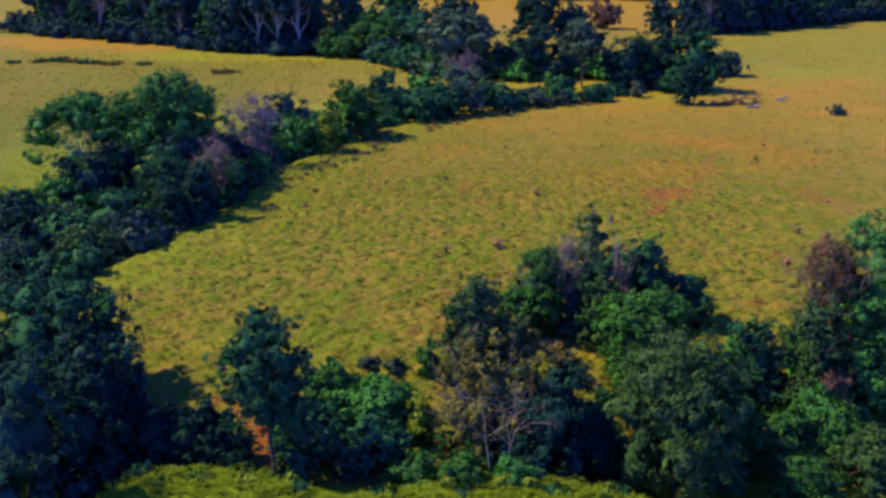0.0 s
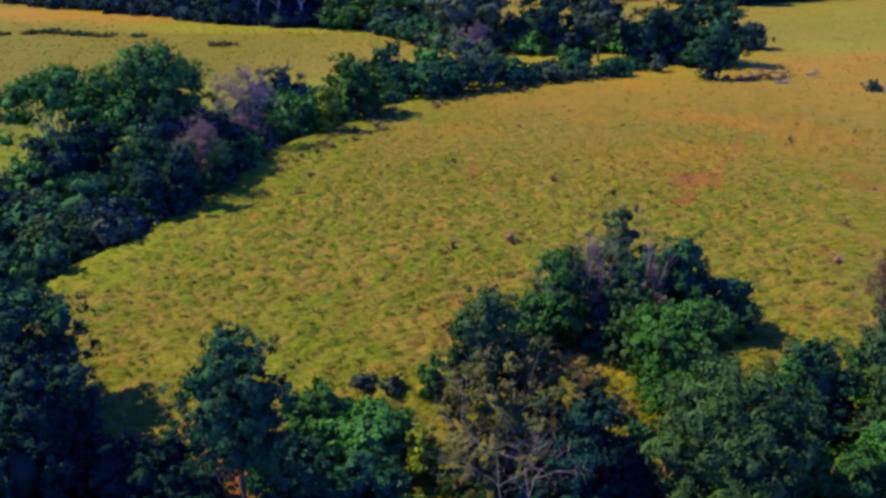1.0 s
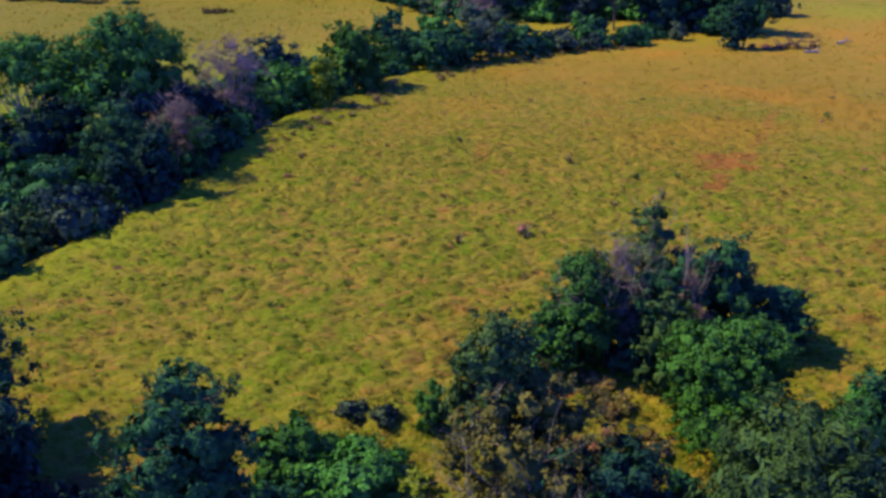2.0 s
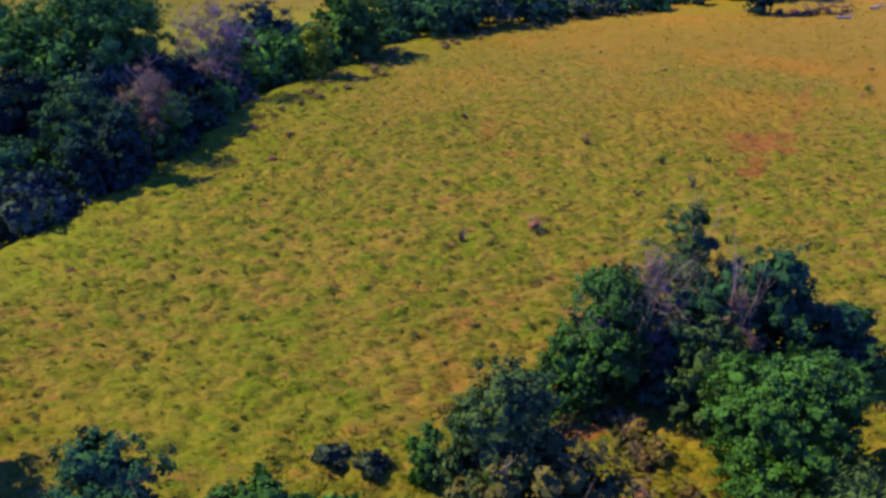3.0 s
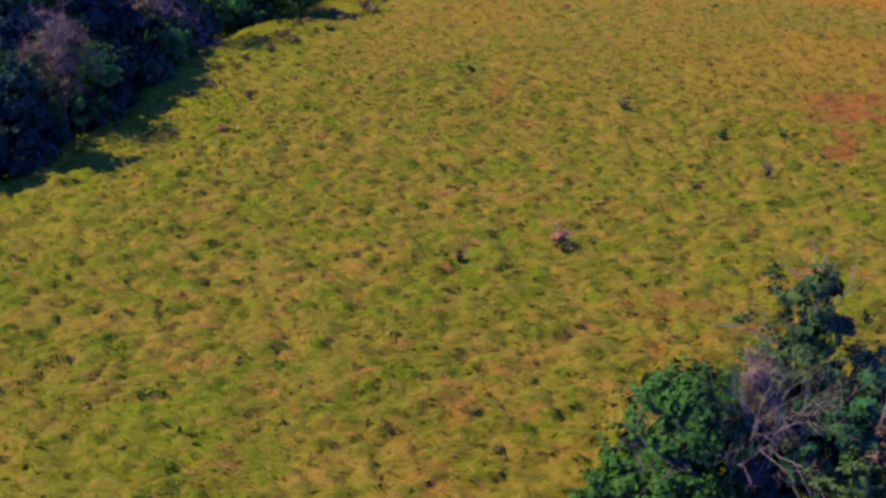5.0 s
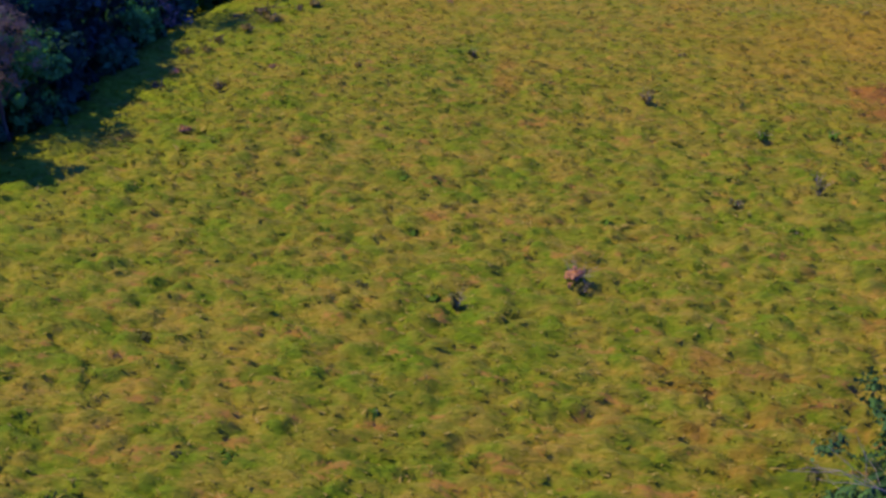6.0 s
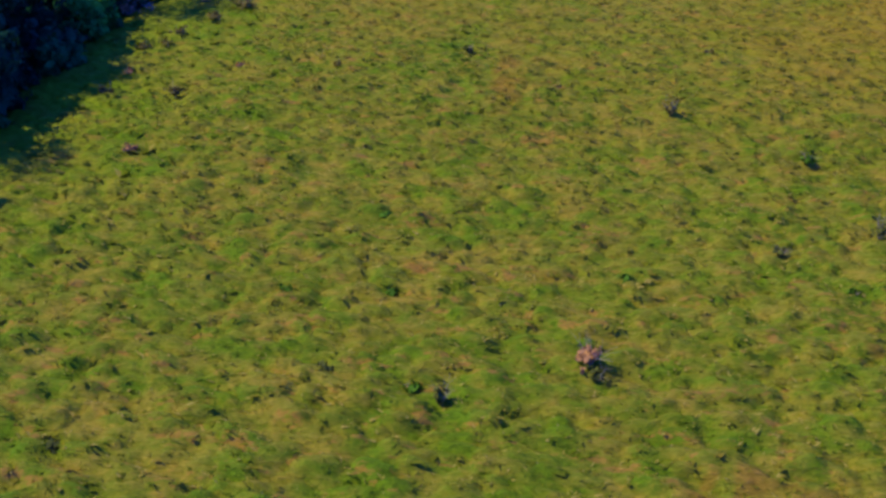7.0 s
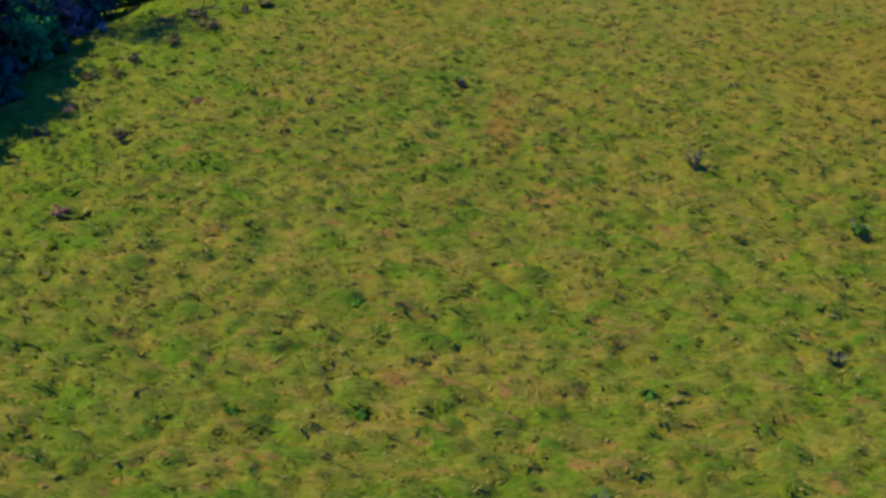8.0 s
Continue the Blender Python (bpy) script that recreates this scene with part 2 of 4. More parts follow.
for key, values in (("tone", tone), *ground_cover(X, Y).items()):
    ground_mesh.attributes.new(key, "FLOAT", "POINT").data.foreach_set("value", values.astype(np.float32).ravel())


def pasture_material(name, blades=False, lush=False):
    m, nodes, links, b = material(name, 0.9)
    b.inputs["Specular IOR Level"].default_value = 0.1
    geo = nodes.new("ShaderNodeNewGeometry")
    here = geo.outputs["Position"]

    def kept(key):
        n = nodes.new("ShaderNodeAttribute")
        n.attribute_name = key
        return n.outputs["Fac"]

    laid = nodes.new("ShaderNodeMapping")
    laid.inputs["Scale"].default_value = (0.5, 1.3, 1.0)
    laid.inputs["Rotation"].default_value = (0, 0, 0.12)
    links.new(here, laid.inputs["Vector"])
    laid = laid.outputs["Vector"]
    broad = noise_node(nodes, links, 0.11, 4, here)
    tuft = noise_node(nodes, links, 1.9, 4, laid, 0.6)
    spot = noise_node(nodes, links, 0.6, 4, here, 0.7)
    fine = noise_node(nodes, links, 6.0, 5, laid, 0.72)
    green = mix_node(nodes, links, range_node(nodes, links, fine, 0.35, 0.65), GRASS_DEEP, GRASS_GREEN)
    straw = mix_node(nodes, links, range_node(nodes, links, fine, 0.35, 0.65), GRASS_OLIVE, GRASS_STRAW)

    def plus(p, q):
        n = nodes.new("ShaderNodeMath")
        n.operation = "ADD"
        links.new(p, n.inputs[0])
        links.new(q, n.inputs[1])
        return n.outputs[0]

    fac = plus(range_node(nodes, links, broad, 0.3, 0.7, -0.2, 0.2), range_node(nodes, links, tuft, 0.38, 0.62, 0.28, 0.54))
    fac = plus(fac, range_node(nodes, links, spot, 0.38, 0.62, -0.32, 0.26))
    if not blades:
        fac = plus(fac, range_node(nodes, links, kept("tone"), 0, 1, -0.08, 0.08))
    else:
        fac = plus(fac, range_node(nodes, links, geo.outputs["Random Per Island"], 0, 1, -0.1, 0.1))
    hold = nodes.new("ShaderNodeClamp")
    links.new(fac, hold.inputs[0])
    fac = hold.outputs[0]
    sward = mix_node(nodes, links, fac, green, straw)
    if not blades:
        sward = mix_node(nodes, links, range_node(nodes, links, kept("tone"), 0.10, 0.16, 0.3, 0.0), sward, GRASS_CLUMP)
        patch = noise_node(nodes, links, 0.28, 5, here, 0.7)
        sward = mix_node(nodes, links, range_node(nodes, links, patch, 0.50, 0.70, 0.0, 0.4), sward, GRASS_DEEP)
        fleck = noise_node(nodes, links, 1.15, 4, laid, 0.75)
        sward = mix_node(nodes, links, range_node(nodes, links, fleck, 0.575, 0.64, 0.0, 0.75), sward, mix_node(nodes, links, fine, (0.20, 0.105, 0.032), (0.40, 0.215, 0.070)))
        # this darker green also stands in for tussock shadows
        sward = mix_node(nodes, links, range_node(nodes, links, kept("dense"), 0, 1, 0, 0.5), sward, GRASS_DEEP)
        sward = mix_node(nodes, links, kept("lush"), sward, mix_node(nodes, links, tuft, GRASS_GREEN, GRASS_LUSH))
        sward = mix_node(nodes, links, kept("fresh"), sward, mix_node(nodes, links, tuft, GRASS_GREEN, GRASS_FRESH))
        sward = mix_node(nodes, links, kept("dry"), sward, mix_node(nodes, links, tuft, (0.262, 0.190, 0.020), GRASS_TAN))
        red = mix_node(nodes, links, range_node(nodes, links, fine, 0.3, 0.7), (0.18, 0.056, 0.020), (0.33, 0.122, 0.042))
        sward = mix_node(nodes, links, kept("soil"), sward, red)
        bump_node(nodes, links, plus(range_node(nodes, links, tuft, 0, 1, 0, 0.8), fine), 0.85, 0.22, b)
    if blades:
        one = geo.outputs["Random Per Island"]
        sward = mix_node(nodes, links, range_node(nodes, links, one, 0.82, 0.86, 0.0, 0.75), sward, (0.440, 0.360, 0.125))
        sward = mix_node(nodes, links, range_node(nodes, links, one, 0.10, 0.14, 0.7, 0.0), sward, (0.070, 0.125, 0.010))
        sward = mix_node(nodes, links, kept("lush"), sward, mix_node(nodes, links, tuft, GRASS_GREEN, GRASS_LUSH))
        sward = mix_node(nodes, links, kept("dry"), sward, mix_node(nodes, links, tuft, (0.262, 0.190, 0.020), GRASS_TAN))
    links.new(sward, b.inputs["Base Color"])
    if lush:
        links.new(mix_node(nodes, links, tuft, GRASS_GREEN, GRASS_FRESH), b.inputs["Base Color"])
    if blades:
        thin, both = nodes.new("ShaderNodeBsdfTranslucent"), nodes.new("ShaderNodeMixShader")
        links.new(sward, thin.inputs["Color"])
        both.inputs[0].default_value = 0.42
        links.new(b.outputs[0], both.inputs[1])
        links.new(thin.outputs[0], both.inputs[2])
        links.new(both.outputs[0], nodes["Material Output"].inputs["Surface"])
    return m


GRASS_DEEP, GRASS_GREEN, GRASS_LUSH = (0.068, 0.122, 0.009), (0.136, 0.236, 0.012), (0.205, 0.290, 0.022)
GRASS_OLIVE, GRASS_STRAW, GRASS_TAN = (0.196, 0.180, 0.017), (0.372, 0.246, 0.066), (0.335, 0.186, 0.024)
GRASS_CLUMP = (0.078, 0.185, 0.012)
GRASS_FRESH = (0.200, 0.360, 0.020)
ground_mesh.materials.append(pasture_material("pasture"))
ground = tagged(new("ground", ground_mesh), "uneven green and straw-coloured pasture with red soil patches", "ground", kind="structure")

# ---- plants ----


def part(name, me, mat, parent, label=""):
    """Links a mesh as one part under a thing."""
    me.materials.clear()
    me.materials.append(mat)
    ob = new(name, me)
    ob.parent = parent
    if label:
        tagged(ob, label)
    return ob


def thing(name, x, y, label, category, group="", sink=0.05):
    base = new(name)
    base.location = (x, y, float(ground_z(x, y)) - sink)
    return tagged(base, label, category, group)


def tubes(segments, sides=5):
    """One mesh of tapered tubes from (start, end, radius, radius)."""
    p, q = np.array([s[0] for s in segments], float), np.array([s[1] for s in segments], float)
    r0, r1 = np.array([s[2] for s in segments], float), np.array([s[3] for s in segments], float)
    way = q - p
    way /= np.linalg.norm(way, axis=1)[:, None] + 1e-9
    ref = np.where(np.abs(way[:, 2:3]) > 0.9, [[1.0, 0, 0]], [[0, 0, 1.0]])
    u = np.cross(way, ref)
    u /= np.linalg.norm(u, axis=1)[:, None] + 1e-9
    v = np.cross(way, u)
    turn = np.linspace(0, 2 * math.pi, sides, endpoint=False)
    ring = np.cos(turn)[None, :, None] * u[:, None] + np.sin(turn)[None, :, None] * v[:, None]
    verts = np.concatenate([p[:, None] + ring * r0[:, None, None], q[:, None] + ring * r1[:, None, None]], 1).reshape(-1, 3)
    k = np.arange(sides)
    one = np.stack([k, (k + 1) % sides, (k + 1) % sides + sides, k + sides], -1)
    faces = (np.arange(len(segments))[:, None, None] * 2 * sides + one[None]).reshape(-1, 4)
    me = mesh_from("limbs", verts, faces, 4)
    me.polygons.foreach_set("use_smooth", np.ones(len(faces), bool))
    return me


def branching(rng, start, way, length, radius, depth, out, spread_by=0.6, lift=0.12):
    """Crooked limbs that fork until they are twigs."""
    p, w = np.array(start, float), np.array(way, float)
    for k in range(3):
        w = w + rng.normal(0, 0.16, 3) + [0, 0, lift * 0.4]
        w /= np.linalg.norm(w)
        q = p + w * length / 3
        r = radius * (1 - 0.2 * k)
        out.append((p, q, r, r * 0.8))
        p = q
        if depth > 0 and k > 0:
            for _ in range(2):
                side = rng.normal(0, 1, 3)
                side -= w * side.dot(w)
                side /= np.linalg.norm(side) + 1e-9
                nw = w * (1 - spread_by * 0.5) + side * spread_by + [0, 0, lift]
                branching(rng, p, nw / np.linalg.norm(nw), length * rng.uniform(0.5, 0.72), radius * 0.5, depth - 1, out, spread_by, lift)


def leaves(rng, lobes, count, size, slim=0.6, clump=0.5, droop=0.0, loose=0.0):
    """Leaf blades in clumps over and inside the lobes (x, y, z, rx, ry, rz)."""
    lobes = np.array(lobes, float)
    weight = (lobes[:, 3] * lobes[:, 4] * lobes[:, 5]) ** 0.6667
    weight /= weight.sum()
    clumps = max(10, int(count / 56))
    which = rng.choice(len(lobes), clumps, p=weight)
    way = rng.normal(0, 1, (clumps, 3))
    way[:, 2] = np.where(way[:, 2] < -0.9, -way[:, 2], way[:, 2])
    way /= np.linalg.norm(way, axis=1)[:, None]
    depth = 1 - 0.42 * rng.random(clumps) ** 1.7 + loose * rng.normal(0, 0.16, clumps)
    core = rng.random(clumps) < 0.3
    depth = np.where(core, rng.uniform(0.2, 0.6, clumps), depth)
    lump = 1 + 0.13 * np.sin(way[:, 0] * 5 + which) * np.sin(way[:, 1] * 4.3 + which * 2.1) + 0.06 * rng.normal(0, 1, clumps)
    centre = lobes[which, :3] + way * lobes[which, 3:] * (depth * lump)[:, None]
    # each clump is a handful of ragged sprays that stand out from it
    per = 7
    spray = rng.normal(0, 1, (clumps, per, 3)) * [1, 1, 0.75] + way[:, None] * 0.45
    spray *= (clump * rng.uniform(0.3, 0.6, clumps))[:, None, None]
    pick = rng.integers(0, clumps, count)
    off = spray[pick, rng.integers(0, per, count)]
    each = off * rng.uniform(0.45, 1.12, count)[:, None] + rng.normal(0, 1, (count, 3)) * clump * 0.17 * [1, 1, 0.8 + droop]
    p = centre[pick] + each
    round_it = each / (np.linalg.norm(each, axis=1)[:, None] + 1e-6)
    facing = way[pick] * 0.7 + round_it * 0.6 + [0, 0, 0.1] + rng.normal(0, 0.36, (count, 3))
    facing /= np.linalg.norm(facing, axis=1)[:, None]
    along = rng.normal(0, 1, (count, 3)) - [0, 0, 2.2 * droop]
    along -= facing * (along * facing).sum(1)[:, None]
    along /= np.linalg.norm(along, axis=1)[:, None] + 1e-9
    across = np.cross(facing, along)
    s = size * rng.uniform(0.6, 1.3, count)[:, None]
    if loose < 0.45:
        s = np.where(core[pick][:, None], s * 2.3, s)
        across = np.where(core[pick][:, None], across * max(1.0, 0.35 / slim), across)
    tip, wide = along * s * 0.5, across * s * 0.5 * slim
    fold = facing * s * 0.1
    verts = np.stack([p - tip, p + wide + fold, p + tip, p - wide + fold], 1).reshape(-1, 3)
    faces = np.arange(count * 4).reshape(-1, 4)
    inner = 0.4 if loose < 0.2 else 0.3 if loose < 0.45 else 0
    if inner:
        # unseen lumpy masses added inside the crown to stop the light
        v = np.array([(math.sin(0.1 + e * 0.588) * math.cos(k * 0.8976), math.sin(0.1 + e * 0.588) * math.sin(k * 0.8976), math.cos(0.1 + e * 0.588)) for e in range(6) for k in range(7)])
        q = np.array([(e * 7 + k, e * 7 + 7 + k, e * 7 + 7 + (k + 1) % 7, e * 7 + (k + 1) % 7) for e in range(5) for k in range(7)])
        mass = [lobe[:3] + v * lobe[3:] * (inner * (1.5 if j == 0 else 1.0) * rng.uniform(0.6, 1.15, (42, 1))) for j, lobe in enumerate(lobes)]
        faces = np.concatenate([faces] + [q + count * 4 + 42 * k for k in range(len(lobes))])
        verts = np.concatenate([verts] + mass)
    return mesh_from("leaves", verts, faces, 4)


def dome(rng, width, low, high, n, flat=1.0):
    """Lobes that together make an uneven rounded crown between two heights; low ones reach the ground like a haystack."""
    w, mid, half = width / 2, (low + high) / 2, (high - low) / 2
    out = [(0, 0, mid - 0.05 * half, w * 0.8, w * 0.8 * flat, half * 0.9)]
    out.append((rng.uniform(-0.22, 0.22) * w, rng.uniform(-0.2, 0.2) * w, mid + 0.55 * half, w * 0.5, w * 0.5 * flat, half * 0.45))
    for k in range(n):
        a = 2.399 * k + rng.uniform(0, 0.8)
        e = rng.uniform(-0.6, 0.95)
        d = math.sqrt(max(0.05, 1 - e * e)) * rng.uniform(0.56, 0.72)
        r = rng.uniform(0.24, 0.38)
        out.append((math.cos(a) * d * w, math.sin(a) * d * w * flat, mid + e * half * 0.68, r * w, r * w * flat, r * half * rng.uniform(0.8, 1.1)))
    if low < 0.16 * high:
        for k in range(6):
            a = 1.047 * k + rng.uniform(0, 0.6)
            r = rng.uniform(0.32, 0.44) * w
            d = w * rng.uniform(0.42, 0.62)
            out.append((math.cos(a) * d, math.sin(a) * d, rng.uniform(0.1, 0.3) * high, r, r, 0.3 * high))
    return out


def spire(rng, width, low, high, n):
    """Lobes of a tall, ragged crown."""
    out = []
    for k in range(n):
        u = (k + 0.5) / n
        r = width / 2 * (0.45 + 0.75 * math.sin(math.pi * min(1, u * 0.86 + 0.16))) * rng.uniform(0.62, 0.85)
        a = rng.uniform(0, 6.28)
        d = width * 0.16 * rng.uniform(0.3, 1.0)
        out.append((math.cos(a) * d, math.sin(a) * d, low + (high - low) * u, r, r, (high - low) / n * 1.25))
    return out


def column(rng, width, low, high, n):
    """Lobes of an upright oval crown, as wide at the shoulder as at the foot."""
    out = []
    for k in range(n):
        u = (k + 0.5) / n
        r = width / 2 * (0.62 if u < 0.8 else 0.5) * rng.uniform(0.85, 1.1)
        a = 2.4 * k + rng.uniform(0, 0.7)
        d = width * (0.21 if u < 0.85 else 0.1)
        out.append((math.cos(a) * d, math.sin(a) * d, low + (high - low) * (0.1 + 0.8 * u), r, r, max(r * 0.9, (high - low) / n)))
    return out


def umbrella(rng, width, low, high, n):
    """Separate flattened leaf masses at limb ends, with gaps between."""
    out = []
    for k in range(n):
        a, u = 2.399 * k + rng.uniform(0, 0.5), math.sqrt((k + 0.6) / n)
        d = width * 0.40 * u
        z = high - (high - low) * (0.18 + 0.62 * u * u * rng.uniform(0.3, 1.2))
        r = width * rng.uniform(0.13, 0.20)
        out.append((math.cos(a) * d, math.sin(a) * d, z, r, r, r * 0.62))
    return out


def plant(name, label, category, x, y, width, height, form, leaf, bark=None, seed=1, count=9000, size=0.28, slim=0.6, low=0.25, lobes=9,
          clump=0.5, droop=0.0, loose=0.0, lean=(0, 0), group="", twigs=0):
    """A tree or shrub: trunk with limbs, crown of leaves."""
    rng = np.random.default_rng(seed)
    width = width * 1.14
    base = thing(name, x, y, label, category, group)
    mass = {"dome": dome, "spire": spire, "column": column, "umbrella": umbrella}[form](rng, width, height * low, height * 0.97, lobes)
    mass = [(l[0] + lean[0] * l[2] / height, l[1] + lean[1] * l[2] / height, *l[2:]) for l in mass]
    limbs, stem = [], 0.011 * height + 0.03
    p = np.array([0.0, 0.0, 0.0])
    top = np.array([lean[0] * 0.6, lean[1] * 0.6, height * (0.72 if form != "umbrella" else 0.5)])
    for k in range(5):
        q = top * (k + 1) / 5 + np.array([*rng.normal(0, 0.03 * height * 0.4, 2), 0])
        limbs.append((p, q, stem * (1.15 - 0.17 * k), stem * (1.0 - 0.17 * k)))
        p = q
    for l in mass[:14]:
        a = top * rng.uniform(0.35, 0.8)
        mid = (a + np.array(l[:3])) / 2 + [*rng.normal(0, 0.05 * width, 2), -0.03 * height]
        limbs += [(a, mid, stem * 0.45, stem * 0.34), (mid, np.array(l[:3]), stem * 0.34, stem * 0.16)]
        for _ in range(twigs):
            w = rng.normal(0, 1, 3) + [0, 0, 0.4]
            branching(rng, l[:3], w / np.linalg.norm(w), l[3] * 1.1, stem * 0.14, 1, limbs)
    part("trunk", tubes(limbs), bark or BARK, base)
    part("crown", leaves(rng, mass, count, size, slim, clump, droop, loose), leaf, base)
    return base


def bare_tree(name, label, x, y, height, seed, bark, way=(0, 0, 1), depth=4, radius=0.09, category="tree", leaf=None, count=0, width=3.0, spread_by=0.6):
    """A leafless or half-dead tree of forking limbs and twigs."""
    rng = np.random.default_rng(seed)
    base = thing(name, x, y, label, category)
    limbs = []
    w = Vector(way).normalized()
    branching(rng, (0, 0, 0), w, height * 0.62, radius, depth, limbs, spread_by)
    part("trunk", tubes(limbs[:3], 7), bark, base)
    part("crown", tubes(limbs[3:], 4), bark, base, "bare twiggy crown")
    if count:
        part("foliage", leaves(rng, spire(rng, width, height * 0.3, height, 9), count, 0.3, 0.1, 0.4, 0.3, 1.2), leaf, base)
    return base

# ---- trees and shrubs ----

# near creek, on the bank below the paddock
plant("tree", "broad dark green tree standing on the creek bank", "tree", -26.8, 50.3, 11.0, 8.8, "dome", LEAF_DARK, seed=101, count=23100, size=0.26, low=0.12, lobes=14, clump=0.55)
# creek-bed mass: its shade is put into near-black leaves
plant("tree", "dense dark tree leaning over the creek", "tree", -22.6, 47, 6.4, 7.9, "dome", LEAF_SHADED, seed=102, count=13600, size=0.24, low=0.1, lobes=9)
plant("shrub", "dark leafy shrub low in the creek bed", "shrub", -21.4, 45, 6.6, 9.3, "dome", LEAF_SHADED, seed=103, count=7400, size=0.24, low=0.05, lobes=8)
plant("shrub", "dark leafy shrub low in the creek bed", "shrub", -25.5, 44, 6.4, 8.1, "dome", LEAF_SHADED, seed=104, count=7400, size=0.24, low=0.05, lobes=8)
# two trees added to cast shade over the bank and creek flat
plant("tree", "dense dark tree added to shade the creek bed", "tree", -21.2, 42, 5.0, 7.8, "dome", LEAF_SHADED, seed=105, count=8400, size=0.22, low=0.05, lobes=9)
plant("tree", "dense dark tree added to shade the creek bed", "tree", -22.5, 38.5, 6.0, 10.4, "dome", LEAF_SHADED, seed=106, count=9400, size=0.22, low=0.05, lobes=10)
plant("shrub", "dark shrub added as creek shade", "shrub", -20.4, 46.5, 3.3, 3.7, "dome", LEAF_SHADED, seed=107, count=5200, size=0.22, low=0.05, lobes=7)
plant("tree", "slender dark green tree with a bare lower trunk", "tree", -10.5, 43, 5.0, 10.8, "column", LEAF_DARK, seed=108, count=30000, size=0.15, low=0.3, lobes=15, clump=0.36, lean=(-0.4, 0.2), loose=0.12, twigs=1)
plant("shrub", "broad-leaved green shrub on the creek bank", "shrub", -8.7, 50.5, 3.9, 3.2, "dome", LEAF_BRIGHT, seed=109, count=8200, size=0.246, low=0.05, lobes=8, slim=0.8)
plant("shrub", "broad-leaved green shrub on the creek bank", "shrub", -5.9, 50, 5.1, 2.6, "dome", LEAF_MID, seed=110, count=8800, size=0.246, low=0.05, lobes=8, slim=0.8)
plant("shrub", "broad-leaved dark green shrub on the creek bank", "shrub", -9.2, 47, 4.8, 3.5, "dome", LEAF_DARK, seed=111, count=7600, size=0.23, low=0.05, lobes=8, slim=0.8)
plant("shrub", "broad-leaved dark green shrub in the creek", "shrub", -5.3, 46.5, 4.3, 2.8, "dome", LEAF_DARK, seed=112, count=6900, size=0.23, low=0.05, lobes=7, slim=0.8)
plant("shrub", "small dark shrub at the edge of the paddock", "shrub", -7.3, 56, 1.5, 0.8, "dome", LEAF_GREY, seed=113, count=1900, size=0.164, low=0.05, lobes=5, clump=0.25)
plant("shrub", "small dark shrub at the edge of the paddock", "shrub", -5.6, 55.5, 1.5, 1.0, "dome", LEAF_GREY, seed=114, count=1900, size=0.164, low=0.05, lobes=5, clump=0.25)
plant("shrub", "small bright green bush beside taller trees", "shrub", -3.1, 55, 1.6, 2.9, "dome", LEAF_BRIGHT, seed=115, count=3200, size=0.164, low=0.08, lobes=6, clump=0.3)
plant("shrub", "yellow-green vine-covered shrub on the bank", "shrub", -2.9, 48.5, 1.9, 3.2, "dome", LEAF_YELLOW, seed=116, count=3200, size=0.164, low=0.05, lobes=6, clump=0.3)
plant("tree", "dark rounded small tree at the paddock edge", "tree", 0.3, 48.3, 4.0, 12.0, "dome", LEAF_FEATHER, seed=117, count=12600, size=0.164, low=0.3, lobes=10, clump=0.4)
plant("tree", "half-dead olive tree with sparse thin foliage", "tree", 1.6, 46.8, 7.0, 10.1, "dome", LEAF_OLIVE, seed=118, count=22000, size=0.18, low=0.12, lobes=15, clump=0.4, loose=0.35, twigs=1, bark=BARK_GREY)
# added crown that stands for the half-dead tree's shaded side
plant("tree", "dark dense crown added as a half-dead tree's shaded side", "tree", 4.5, 45.8, 7.4, 8.0, "dome", LEAF_SHADED, seed=119, count=17600, size=0.197, low=0.05, lobes=10)
plant("tree", "bright broad-leaved tree at the paddock edge", "tree", 4.0, 61.2, 4.0, 6.9, "dome", LEAF_BRIGHT, seed=120, count=17600, size=0.172, low=0.06, lobes=11, slim=0.85)
plant("tree", "tall dark green tree with a ragged top", "tree", 7.6, 64, 4.6, 8.2, "spire", LEAF_FEATHER, seed=121, count=13900, size=0.156, low=0.05, lobes=12, clump=0.38, loose=0.35, twigs=2, bark=BARK_GREY)
plant("tree", "dark green tree beside a taller ragged one", "tree", 11.6, 63.5, 4.1, 7.1, "dome", LEAF_DARK, seed=122, count=11300, size=0.197, low=0.15, lobes=10, clump=0.4)
plant("tree", "dark green tree at the corner of the thicket", "tree", 14.6, 64, 4.1, 4.0, "dome", LEAF_DARK, seed=123, count=10700, size=0.197, low=0.06, lobes=9, clump=0.4)
plant("shrub", "small round dark green tree in the thicket", "shrub", 8.3, 59.4, 2.9, 6.0, "dome", LEAF_FEATHER, seed=124, count=6300, size=0.18, low=0.05, lobes=8, clump=0.35)
plant("tree", "round bright broad-leaved tree with dense foliage", "tree", 10.9, 56, 6.8, 6.6, "dome", LEAF_BRIGHT, seed=125, count=34000, size=0.152, low=0.04, lobes=16, slim=0.85, clump=0.42)
plant("tree", "large feathery needle-leaved tree on the creek bank", "tree", 11.8, 45, 7.6, 10.3, "dome", LEAF_FEATHER, seed=126, count=32800, size=0.279, low=0.04, lobes=18, slim=0.22, clump=0.6, droop=0.5, loose=0.3)
plant("tree", "dark tree among the creek-side thicket", "tree", 17.4, 53, 3.8, 6.2, "dome", LEAF_DARK, seed=127, count=9400, size=0.197, low=0.06, lobes=9)
